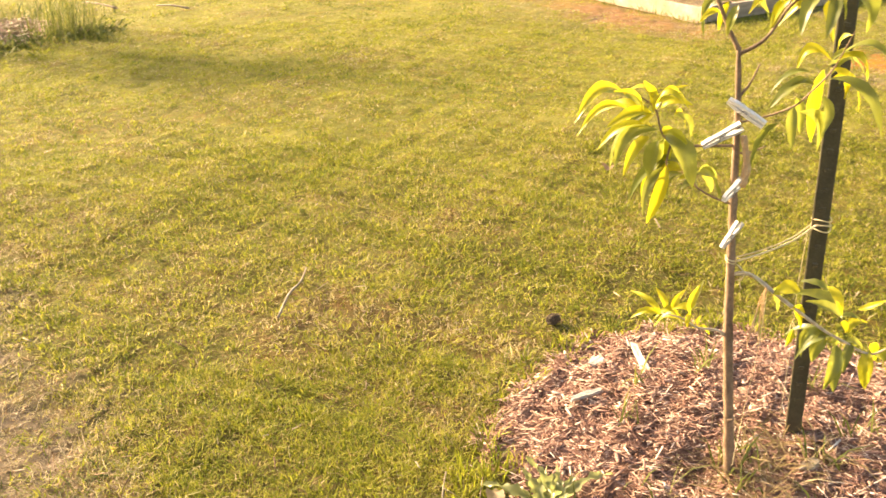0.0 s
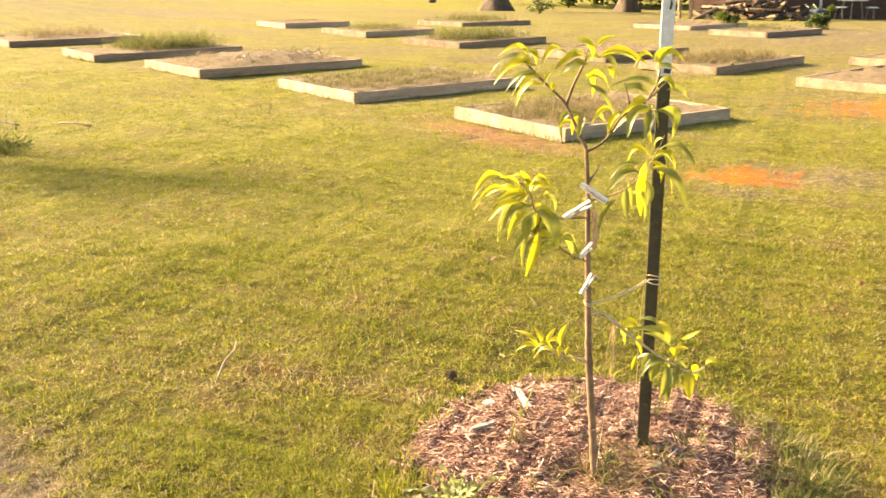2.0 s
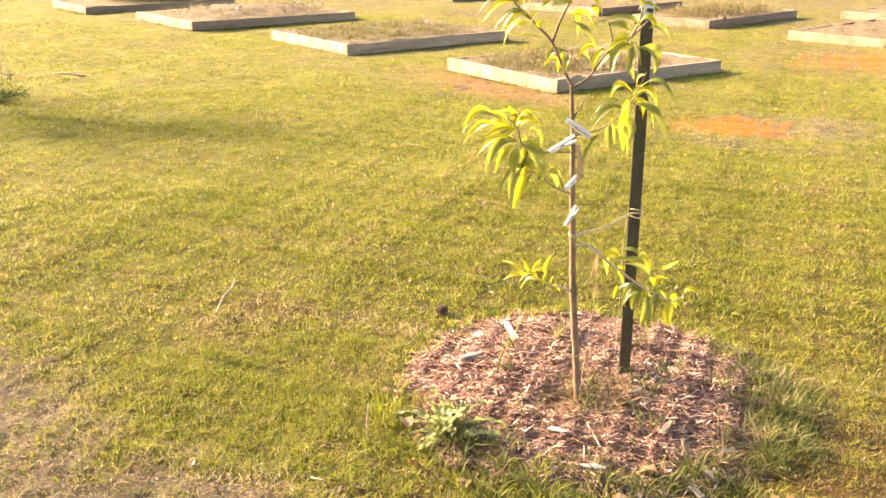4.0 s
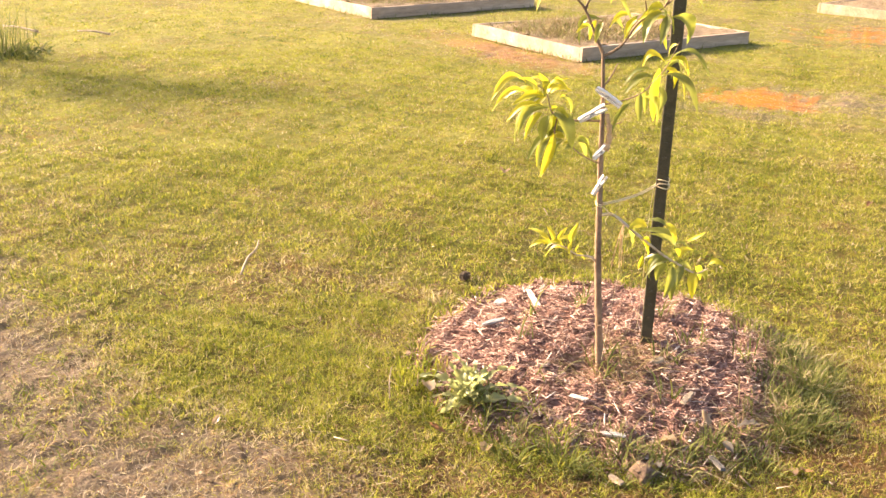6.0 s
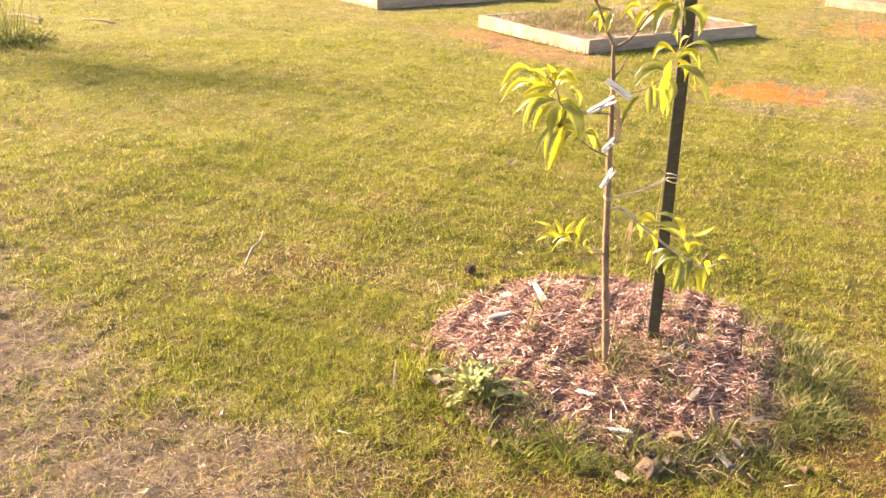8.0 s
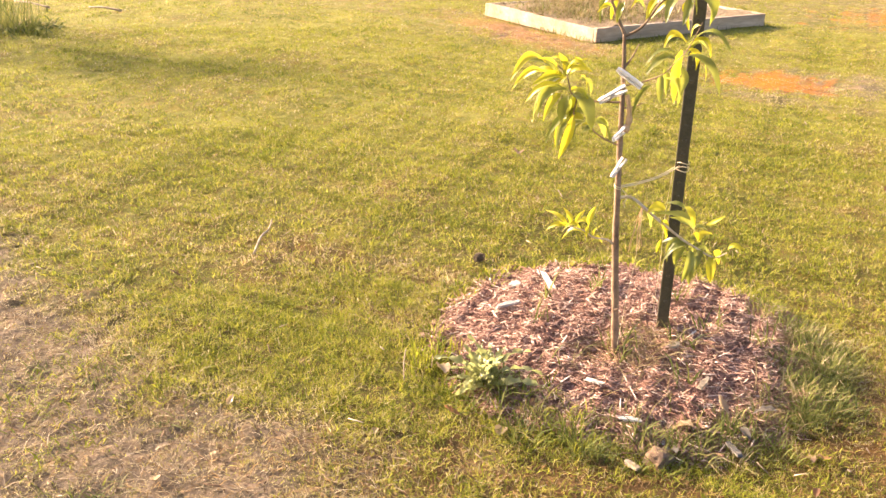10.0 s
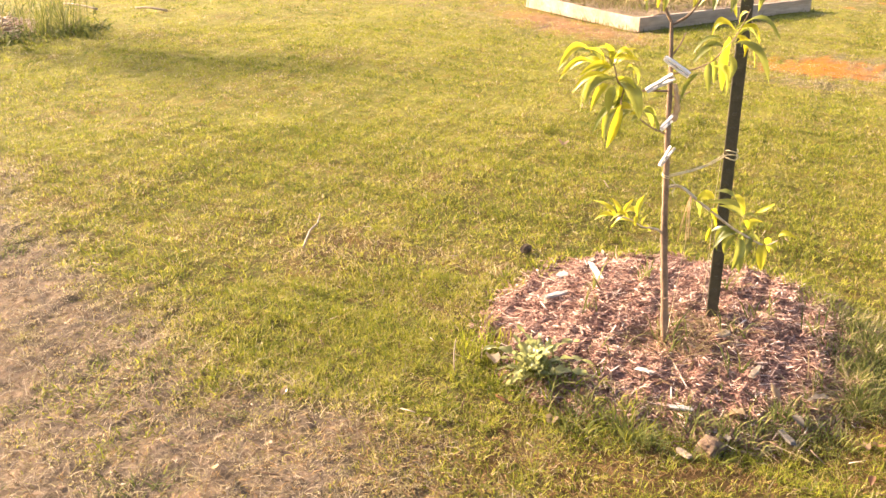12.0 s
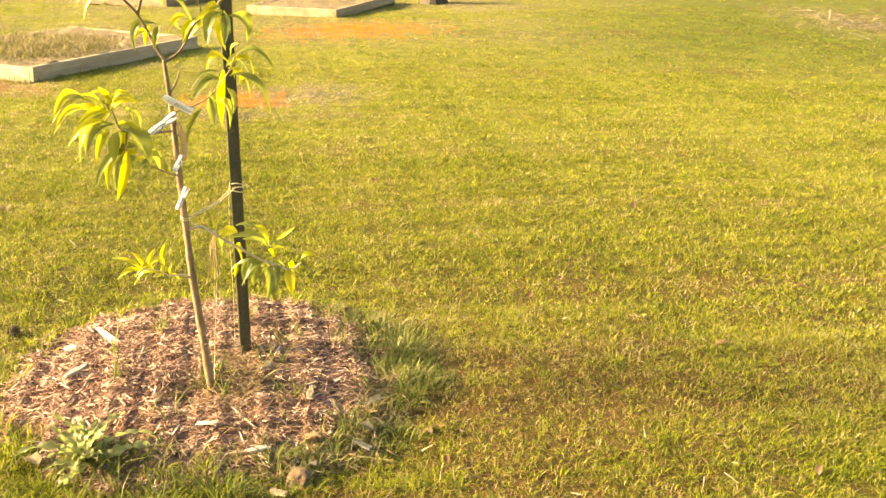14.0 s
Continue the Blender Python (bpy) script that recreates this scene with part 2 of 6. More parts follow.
def smooth_line(points, n):
    """n points on a Catmull-Rom curve through points."""
    p = [Vector(q) for q in points]
    p = [2 * p[0] - p[1], *p, 2 * p[-1] - p[-2]]
    out = []
    spans = len(p) - 3
    for i in range(n):
        s = min(i * spans / (n - 1), spans - 1e-6)
        k = int(s)
        t = s - k
        a, b, c, d = p[k:k + 4]
        out.append(0.5 * (2 * b + (c - a) * t + (2 * a - 5 * b + 4 * c - d) * t * t + (3 * b - a - 3 * c + d) * t ** 3))
    return out


def limb(bm, points, r0, r1, n=12, sides=8, knobs=0.0):
    line = smooth_line(points, n)
    rad = [(r0 + (r1 - r0) * i / (n - 1)) * (1 + random.uniform(-knobs, knobs)) for i in range(n)]
    add_tube(bm, line, rad, sides)


def fill_mesh(name, verts, faces, material, tone=None, smooth=False):
    """A mesh from number arrays: faces is one array of rows, all of one length, or a list of such arrays."""
    faces = faces if isinstance(faces, list) else [faces]
    me = bpy.data.meshes.new(name)
    me.vertices.add(len(verts))
    me.vertices.foreach_set("co", np.asarray(verts, np.float32).ravel())
    loops = np.concatenate([f.ravel() for f in faces])
    sizes = np.concatenate([np.full(len(f), f.shape[1]) for f in faces])
    me.loops.add(len(loops))
    me.loops.foreach_set("vertex_index", loops.astype(np.int32))
    me.polygons.add(len(sizes))
    me.polygons.foreach_set("loop_start", np.concatenate([[0], np.cumsum(sizes)[:-1]]).astype(np.int32))
    me.update(calc_edges=True)
    if tone is not None:
        me.attributes.new("tone", "FLOAT", "POINT").data.foreach_set("value", np.asarray(tone, np.float32))
    me.materials.append(material)
    if smooth:
        me.shade_smooth()
    return me


def ground_z(x, y):
    s = np.clip(0.90 * x + 0.43 * y - 20, 0, 38)
    q = np.maximum(0, y - 1.1 * x - 14)
    return -0.032 * s * s / (s + 6.0) + 0.06 * q * q / (q + 6.0)


def lump(x, y, s, seed=0.0):
    """Cheap smooth noise, about -1 to 1, of wave length s."""
    k = 2 * math.pi / s
    return (np.sin(k * (x * 0.83 + y * 0.31) + seed) + np.sin(k * (y * 0.9 - x * 0.47) * 1.31 + 2.1 + seed * 1.7) + np.sin(k * (x * 1.7 + y * 1.1) + seed * 2.3 + 4.0) * 0.7) / 2.7


def bell(x, y, cx, cy, rx, ry, turn=0.0):
    c, s = math.cos(radians(turn)), math.sin(radians(turn))
    u, v = ((x - cx) * c + (y - cy) * s) / rx, (-(x - cx) * s + (y - cy) * c) / ry
    return np.sqrt(u * u + v * v)


def clay_at(x, y):
    n = 0.26 * lump(x, y, 0.5) + 0.3 * lump(x, y, 0.17, 1.0) + 0.25 * lump(x, y, 0.07, 2.0)
    a = 1.0 - bell(x, y, 4.30, 2.22, 0.50, 0.46, -38) + 1.0 * n
    b = 0.75 - bell(x, y, 8.8, 2.9, 1.6, 1.1, -38) + 1.2 * n
    c = 0.30 * np.clip(1.35 - bell(x, y, 4.16, 4.75, 0.36, 1.1, -6) + n, 0, 1)
    return np.clip(np.maximum(np.maximum(1.5 * a, 1.5 * b), c), 0, 0.95)


def soil_at(x, y):
    n = 0.30 * lump(x, y, 1.1) + 0.28 * lump(x, y, 0.37, 1.3) + 0.2 * lump(x, y, 0.13, 2.0)
    edge = -1.19 + 0.22 * np.clip((0.75 - y) / 0.75, 0, 1)
    path = np.clip(np.minimum((edge - x) * 3.0 + 0.48, (x + 2.9) * 1.5) + n * 1.15, 0, 1) * np.clip((5.5 - y) * 0.6, 0, 1)
    strip = np.clip(1.35 - bell(x, y, 4.16, 4.75, 0.36, 1.1, -6) + n, 0, 1) * 0.9
    bare = np.clip(1.15 - bell(x, y, 4.45, 1.95, 1.05, 0.7, -38) + n, 0, 1) * 0.9
    far = np.clip(1.0 - bell(x, y, 8.7, 2.9, 2.3, 1.0, -38) + n, 0, 1) * 0.8
    dry = np.clip(1.0 - bell(x, y, 12.6, -3.0, 2.5, 1.2, 20) + n, 0, 1) * 0.8
    spots = np.clip(lump(x, y, 2.3, 3.0) + 0.5 * lump(x, y, 0.4, 5.0) - 0.95, 0, 1) * 0.9
    track = np.clip(1.1 - bell(x, y, 14.0, 31.5, 11.0, 4.5, 20) + 0.5 * n, 0, 1) * 0.75
    # Brown earth towards the house, also painting the shade on the grass there.
    shaded_yard = np.clip(1.3 - bell(x, y, 20.0, 10.0, 9.0, 5.0, 50) + n, 0, 1) * 0.8
    among = np.clip((x - 6.5) / 2.5, 0, 1) * np.clip((y + 1.0) / 3, 0, 1) * np.clip(0.45 + 0.8 * lump(x, y, 3.7, 1.0) + n, 0, 1) * 0.6
    edges = np.clip(0.8 - np.abs(lump(x, y, 4.3, 2.0)) * 2.2 + 0.7 * n, 0, 1) * 0.55 * np.clip((x - 2.5) / 2, 0, 1) * np.clip((y - 2.0) / 2, 0, 1)
    return np.clip(np.maximum.reduce([path, strip, bare, far, dry, spots, track, shaded_yard, among, edges]), 0, 1)


def brown_at(x, y):
    """Small thin brown places all over the lawn."""
    return np.clip(lump(x, y, 2.6, 1.0) * 0.55 + lump(x, y, 0.9, 7.0) * 0.6 + lump(x, y, 0.31, 3.0) * 0.5 - 0.15, 0, 1)


def green_shade_at(x, y):
    """Deeper green lawn away from the beds, its colour darkened to stand for far shade."""
    return np.clip((x - 5.5) / 4, 0, 1) * np.clip((2.2 - y + 0.5 * lump(x, y, 2.1, 3.0)) / 3, 0, 1)


def worn_shade_at(x, y):
    n = 0.35 * lump(x, y, 0.8, 1.0) + 0.3 * lump(x, y, 0.27, 2.2)
    # Soft shade on the lawn short of the second tree, put into the colour.
    worn_shade = np.clip(1.0 - bell(x, y, -0.15, 4.15, 1.1, 0.6, -10) + n, 0, 1) * 0.55
    # Thin olive-brown grass, darkened further for the shaded near sides of backlit blades.
    front = np.clip(1.2 - bell(x, y, -0.45, -0.50, 0.95, 0.42, -35) + n, 0, 1) * 0.95
    worn_shade = np.maximum(worn_shade, front)
    # Thin brown grass, together with painted shade of the tree and post.
    return np.maximum(np.clip(1.4 - bell(x, y, 0.05, -0.98, 1.35, 0.75, -14) + n, 0, 1) * 0.9, worn_shade)


# the mulched ring round the young tree
MX, MY, MR, MH = 0.140, 0.087, 0.655, 0.063


def mound_z(x, y, cx=MX, cy=MY, r=MR, h=MH):
    d = np.hypot(x - cx, y - cy) / (r * (1 + 0.05 * lump(x, y, 0.6, 2.0)))
    hollow = 0.034 * np.exp(-((x + 0.05) ** 2 + (y - 0.04) ** 2) / 0.007) if cx else 0.0
    return h * np.clip(1 - d ** 2.6, -0.4, 1) - hollow + 0.011 * lump(x, y, 0.19) + 0.007 * lump(x, y, 0.083, 1.0) + 0.004 * lump(x, y, 0.04, 3.0)


def lawn_z(x, y):
    """Height of the ground: gentle swells, and scuffed earth along the worn path."""
    swell = np.clip(1 - np.hypot(x - 3, y - 3) / 30, 0, 1) * (0.012 * lump(x, y, 0.9) + 0.006 * lump(x, y, 0.25, 1.0) + 0.02 * lump(x, y, 3.1, 2.0))
    path = np.clip((-0.85 - x) / 0.3, 0, 1) * np.clip((x + 2.4) / 0.2, 0, 1) * np.clip((y + 1.0) / 0.2, 0, 1) * np.clip((3.6 - y) / 0.5, 0, 1)
    scuff = 0.008 * lump(x, y, 0.17, 5.0) * lump(x, y, 0.61, 2.0) + 0.0045 * lump(x + 0.1 * lump(x, y, 0.3), y, 0.093, 1.0) + 0.0025 * lump(y, x, 0.052, 4.0)
    return ground_z(x, y) + swell + path * scuff


# ---- ground ----
def lines(lo, hi, step, far):
    out = list(np.arange(lo, hi + 1e-6, step))
    d = step
    while out[-1] < far:
        d *= 1.22
        out.append(out[-1] + d)
    d = step
    while out[0] > -far:
        d *= 1.22
        out.insert(0, out[0] - d)
    return np.array(out)


gx, gy = np.meshgrid(np.union1d(lines(-3.5, 11.0, 0.085, 1500), np.arange(-2.3, -0.6, 0.02)), np.union1d(lines(-3.5, 11.0, 0.085, 1500), np.arange(-0.9, 3.6, 0.02)), indexing="ij")
gz = lawn_z(gx, gy)
nx, ny = gx.shape
ids = np.arange(nx * ny).reshape(nx, ny)
quads = np.stack([ids[:-1, :-1], ids[1:, :-1], ids[1:, 1:], ids[:-1, 1:]], -1).reshape(-1, 4)
gme = fill_mesh("ground", np.stack([gx, gy, gz], -1).reshape(-1, 3), quads, GROUND, smooth=True)
gme.attributes.new("soil", "FLOAT", "POINT").data.foreach_set("value", (soil_at(gx, gy) * (np.hypot(gx, gy) < 60)).ravel().astype(np.float32))
gme.attributes.new("turf", "FLOAT", "POINT").data.foreach_set("value", np.clip((np.hypot(gx + 2, gy + 1.7) - 2.8) / 3, 0, 1).ravel().astype(np.float32))
# Brown thin places, and the shade painted with them.
gme.attributes.new("bare", "FLOAT", "POINT").data.foreach_set("value", (np.maximum(worn_shade_at(gx, gy), 0.6 * brown_at(gx, gy)) * (np.hypot(gx, gy) < 40)).ravel().astype(np.float32))
gme.attributes.new("green_shade", "FLOAT", "POINT").data.foreach_set("value", green_shade_at(gx, gy).ravel().astype(np.float32))
gme.attributes.new("clay", "FLOAT", "POINT").data.foreach_set("value", clay_at(gx, gy).ravel().astype(np.float32))
ground = tagged(new("ground", gme), "mown yellow-green lawn with bare brown and orange clay patches", "ground", kind="structure")


def blades(x, y, z, h, w, bend, tone, material, name, rng, lean=None, slim=False):
    """Bent grass blades with their feet at x, y, z; lean gives the way each one bends; slim ones have four corners."""
    n = len(x)
    tilt = rng.uniform(0, 2 * np.pi, n) if lean is None else lean
    az = rng.uniform(0, 2 * np.pi, n) if lean is None else tilt + np.pi / 2 + rng.normal(0, 0.6, n)
    ca, sa_ = np.cos(az), np.sin(az)
    dx, dy = np.cos(tilt), np.sin(tilt)
    rows = ((0.0, 0.0), (0.45, 1.0), (0.45, -1.0), (1.0, 0.0)) if slim else ((0.0, 1.0), (0.0, -1.0), (0.55, 0.8), (0.55, -0.8), (1.0, 0.0))
    k_all = len(rows)
    v = np.empty((n, k_all, 3), np.float32)
    for k, (f, ww) in enumerate(rows):
        reach = bend * h * f ** 1.6
        v[:, k, 0] = x + dx * reach + ca * w * ww * 0.5
        v[:, k, 1] = y + dy * reach + sa_ * w * ww * 0.5
        v[:, k, 2] = z + h * f * (1 - 0.35 * bend * f)
    i = np.arange(n)[:, None] * k_all
    faces = [i + np.array([[0, 1, 2]]), i + np.array([[1, 3, 2]])] if slim else [i + np.array([[0, 1, 3, 2]]), i + np.array([[2, 3, 4]])]
    return fill_mesh(name, v.reshape(-1, 3), faces, material, np.repeat(tone, k_all))


def sector(rng, n, r0, r1, power=1.0, a0=-16.0, a1=96.0, cx=-2.0, cy=-1.7):
    u = rng.uniform(0, 1, n)
    r = (r0 ** (1 + power) + u * (r1 ** (1 + power) - r0 ** (1 + power))) ** (1 / (1 + power))
    a = np.radians(rng.uniform(a0, a1, n))
    return cx + r * np.cos(a), cy + r * np.sin(a), r


BEDS = []      # (x, y, w, l, turn): filled below; grass keeps off them


def lawn(seed, tufts, per, spread, r0, r1, h0, h1, w0, slim, a0=-16.0, a1=96.0):
    """Lawn grown in small tufts, each with its own height and tone, its blades falling outwards."""
    rng = np.random.default_rng(seed)
    x, y, r = sector(rng, tufts, r0, r1, 1.0, a0, a1)
    soil = np.maximum(soil_at(x, y), clay_at(x, y))
    gaps = np.clip(0.10 - 1.6 * (lump(x, y, 0.33, 8.0) * 0.35 + lump(x, y, 0.13, 9.0) * 0.45 + lump(x, y, 0.07, 1.0) * 0.3), 0, 0.93) * np.clip(1.0 - (r - 4.0) / 5.0, 0.45, 1.0)
    bald = soil ** 1.2 * (0.9 - 0.5 * np.clip(4 * (lump(x, y, 0.31, 7.0) + 0.6 * lump(x, y, 0.12, 3.0)) - 1.9, 0, 1))
    keep = rng.uniform(0, 1, tufts) > np.maximum.reduce([bald, gaps, worn_shade_at(x, y) * 0.72, brown_at(x, y) * 0.42])
    d = np.hypot(x - MX, y - MY)
    keep &= d > MR * (0.95 + 0.12 * lump(x, y, 0.25) + 0.08 * lump(x, y, 0.09, 4.0))
    keep &= np.hypot(x + 0.4, y - 7.65) > 0.55
    for bx, by, bw, bl, turn in BEDS:
        c, s = math.cos(radians(turn)), math.sin(radians(turn))
        u, v = (x - bx) * c + (y - by) * s, -(x - bx) * s + (y - by) * c
        keep &= ~((u > -0.03) & (u < bw + 0.03) & (v > -0.03) & (v < bl + 0.03))
    x, y, soil = x[keep], y[keep], soil[keep]
    n = len(x)
    patch = lump(x, y, 1.7, 4.0) * 0.35 + lump(x, y, 0.47, 6.0) * 0.35 + lump(x, y, 0.19, 2.0) * 0.35
    worn, brown = worn_shade_at(x, y), brown_at(x, y)
    tall = rng.uniform(h0, h1, n) * (1 + 0.45 * patch) * (1 - 0.4 * soil)
    # The worn and far lawn terms also darken blades as shade would.
    tone = 0.44 + 0.20 * rng.standard_normal(n) - 0.28 * patch + 0.45 * soil - 0.14 * worn + 0.14 * brown - 0.30 * green_shade_at(x, y)
    straw = 0.10 + 0.30 * worn + 0.35 * brown + 0.3 * soil
    x, y, tall, tone, straw = [np.repeat(q, per) for q in (x, y, tall, tone, straw)]
    n = len(x)
    ox, oy = rng.normal(0, spread, n), rng.normal(0, spread, n)
    lean = np.arctan2(oy, ox) + rng.normal(0, 0.9, n)
    x, y = x + ox, y + oy
    tone = np.clip(tone + 0.13 * rng.standard_normal(n) + (rng.uniform(0, 1, n) < straw) * 0.42, 0, 1)
    me = blades(x, y, lawn_z(x, y) - 0.004, tall * rng.uniform(0.55, 1.15, n), w0 * rng.uniform(0.6, 1.3, n), rng.uniform(0.2, 1.7, n), tone, GRASS, "lawn_grass", rng, lean, slim)
    return tagged(new("lawn_grass", me), "short yellow-green lawn grass with dry straw blades", "grass", kind="stuff")


# ---- raised beds ----
BED_H = 0.125


def raised_bed(x, y, w, l, turn, fill, label):
    """Corner nearest the young tree at x, y; w along x, l along y."""
    BEDS.append((x, y, w, l, turn))
    z = float(ground_z(np.float64(x + w / 2), np.float64(y + l / 2)))
    bed = holder("raised_bed", (x, y, z), label, "raised bed", "raised garden beds", turn=turn)
    t = 0.04
    for px, py, sx, sy in ((w / 2, t / 2, w, t), (w / 2, l - t / 2, w, t), (t / 2, l / 2, t, l - 2 * t - 0.004), (w - t / 2, l / 2, t, l - 2 * t - 0.004)):
        bm = bmesh.new()
        add_box(bm, (sx, sy, BED_H), pose(px, py, BED_H / 2 + random.uniform(-0.006, 0.004), random.uniform(-0.8, 0.8), random.uniform(-0.4, 0.4), 0), 0.004, 0.002)
        part("board", bm, TAN_BOARD if fill.get("tan") else BOARD, bed)
    n, k = 26, 18
    us, vs = np.meshgrid(np.linspace(t * 0.6, w - t * 0.6, n), np.linspace(t * 0.6, l - t * 0.6, k), indexing="ij")
    h = fill.get("level", 0.112) + 0.05 * fill.get("heap", 0.4) * np.sin(np.pi * us / w) * np.sin(np.pi * vs / l) + 0.018 * lump(us + x, vs + y, 0.5) + 0.014 * lump(us + x, vs + y, 0.17, 2)
    ids = np.arange(n * k).reshape(n, k)
    f = np.stack([ids[:-1, :-1], ids[1:, :-1], ids[1:, 1:], ids[:-1, 1:]], -1).reshape(-1, 4)
    soil = new("soil", fill_mesh("soil", np.stack([us, vs, h], -1).reshape(-1, 3), f, SOIL, smooth=True))
    soil.parent = bed
    rng = np.random.default_rng(int(100 * abs(x) + 10 * abs(y)))
    for kind, material in (("dry", DRY_GRASS), ("green", TALL_GRASS)):
        m = int(2.2 * fill.get(kind, 0))
        if m:
            cu, cv, ru, rv = fill.get(kind + "_at", (0.5, 0.5, 0.5, 0.5))
            bx = np.clip(cu + rng.uniform(-ru, ru, m) * rng.uniform(0.3, 1, m), 0.03, 0.97) * w
            by = np.clip(cv + rng.uniform(-rv, rv, m) * rng.uniform(0.3, 1, m), 0.04, 0.96) * l
            hh = (0.22 + 0.78 * rng.uniform(0, 1, m) ** 1.6) * fill.get(kind + "_h", 0.14)
            me = blades(bx, by, np.full(m, fill.get("level", 0.112)), hh, rng.uniform(0.004, 0.011, m), rng.uniform(0.2, 1.7, m), np.clip(rng.normal(0.5, 0.3, m) + 0.3 * lump(bx, by, 0.5), 0, 1), material, kind + "_growth", rng, None, True)
            ob = new(kind + "_growth", me)
            ob.parent = bed
            tagged(ob, "dry straw weeds" if kind == "dry" else "green grassy weeds", kind="stuff")
    m = fill.get("fringe", 0)
    if m:
        side, f = rng.integers(0, 4, m), rng.uniform(0, 1, m)
        off = np.abs(rng.normal(0, 0.03, m)) + 0.01
        bx = np.where(side < 2, f * w, np.where(side == 2, -off, w + off))
        by = np.where(side == 0, -off, np.where(side == 1, l + off, f * l))
        patchy = lump(bx + x, by + y, 0.6) + 0.5 * lump(bx + x, by + y, 0.2, 1.0) > -0.1
        bx, by = bx[patchy], by[patchy]
        m = len(bx)
        me = blades(bx, by, np.full(m, -0.01), rng.uniform(0.03, 0.11, m), rng.uniform(0.004, 0.009, m), rng.uniform(0.2, 1.4, m), np.clip(rng.normal(0.5, 0.25, m), 0, 1), TALL_GRASS, "edge_grass", rng)
        ob = new("edge_grass", me)
        ob.matrix_basis = bed.matrix_basis
        tagged(ob, "uncut grass along the boards of a raised bed", "grass", kind="stuff")
    for i in range(fill.get("stalks", 0)):
        c = Vector((rng.uniform(0.15, 0.9) * w, rng.uniform(0.15, 0.85) * l, fill.get("level", 0.112) + 0.05))
        d = Vector((rng.normal(0, 1), rng.normal(0, 1), rng.uniform(0, 0.7))).normalized() * rng.uniform(0.08, 0.22)
        bm = bmesh.new()
        limb(bm, [c - d, c + Vector((0, 0, rng.uniform(0.01, 0.08))), c + d], 0.008, 0.005, 6, 5, 0.1)
        part("dry_stalk", bm, PALE_WOOD if i % 2 else STICK_WOOD, bed, "dry bent plant stalk", True)
    return bed


raised_bed(4.36, 4.02, 2.24, 1.68, -6, dict(dry=3000, dry_h=0.12, dry_at=(0.4, 0.5, 0.42, 0.5), green=1900, green_h=0.10, green_at=(0.35, 0.5, 0.38, 0.5), level=0.118, heap=0.5, fringe=700), "weathered timber raised bed filled with dry low weeds")
raised_bed(4.46, 7.32, 2.45, 1.85, -4, dict(fringe=600, green=3000, green_h=0.12, green_at=(0.45, 0.5, 0.5, 0.5), dry=2600, dry_h=0.11, level=0.12, heap=0.8), "weathered timber raised bed with green and dry weeds")
raised_bed(4.32, 10.75, 2.70, 2.0, -3, dict(tan=True, dry=1560, dry_h=0.2, green=500, green_h=0.12, heap=2.4, level=0.115, fringe=700, stalks=46), "weathered timber raised bed heaped with dry stalks")
raised_bed(4.20, 14.15, 2.70, 1.60, -2, dict(fringe=600, green=2250, green_h=0.4, green_at=(0.6, 0.5, 0.4, 0.5)), "weathered timber raised bed with tall green grass")
raised_bed(4.10, 18.0, 2.70, 1.90, 0, dict(dry=480, dry_h=0.4), "weathered timber raised bed with sparse dry stalks")
raised_bed(9.75, 3.55, 2.40, 1.30, 0, dict(tan=True, fringe=600, dry=420, dry_h=0.06, level=0.114), "tan timber raised bed of bare reddish soil")
raised_bed(10.08, 6.26, 2.60, 1.35, 2, dict(tan=True, fringe=600, level=0.118, dry=1900, dry_h=0.22, green=675, green_h=0.2), "tan timber raised bed with golden dry grass")
raised_bed(10.40, 8.55, 2.40, 1.70, 2, dict(tan=True, fringe=600, dry=420, dry_h=0.1), "weathered timber raised bed with bare soil")
raised_bed(10.45, 12.15, 2.40, 1.75, 0, dict(tan=True, green=1950, green_h=0.35), "weathered timber raised bed overgrown with green weeds")
raised_bed(10.96, 15.8, 1.9, 1.9, -4, dict(green=900, green_h=0.2), "weathered timber raised bed with low weeds")
raised_bed(11.35, 19.7, 1.9, 1.6, -4, dict(dry=300, dry_h=0.1), "weathered timber raised bed with bare soil")
raised_bed(13.05, 4.3, 2.4, 1.5, 0, dict(tan=True, dry=300, dry_h=0.06, level=0.114), "tan timber raised bed of bare soil")
raised_bed(15.3, 17.4, 2.4, 2.0, -4, dict(green=900, green_h=0.3), "weathered timber raised bed overgrown with weeds")
raised_bed(17.5, 9.9, 2.4, 1.5, 0, dict(green=450, green_h=0.2), "weathered timber raised bed with low weeds")
raised_bed(18.8, 12.8, 2.6, 1.8, 0, dict(dry=360, dry_h=0.1), "grey timber raised bed with bare soil")

# ---- lawn grass ----
lawn(11, 64000, 8, 0.012, 1.0, 3.2, 0.015, 0.036, 0.0025, True)
lawn(12, 42000, 8, 0.016, 3.2, 5.5, 0.017, 0.038, 0.0039, True)
lawn(13, 40000, 8, 0.023, 5.5, 9.0, 0.015, 0.034, 0.0056, True)
lawn(14, 28000, 8, 0.035, 9.0, 16.0, 0.014, 0.032, 0.0095, True)
lawn(15, 12000, 6, 0.05, 16.0, 30.0, 0.012, 0.028, 0.016, True)
lawn(16, 2600, 8, 0.013, 0.05, 1.0, 0.020, 0.045, 0.0036, False)
lawn(17, 6500, 8, 0.03, 0.05, 7.0, 0.018, 0.045, 0.0085, True, 96.0, 344.0)

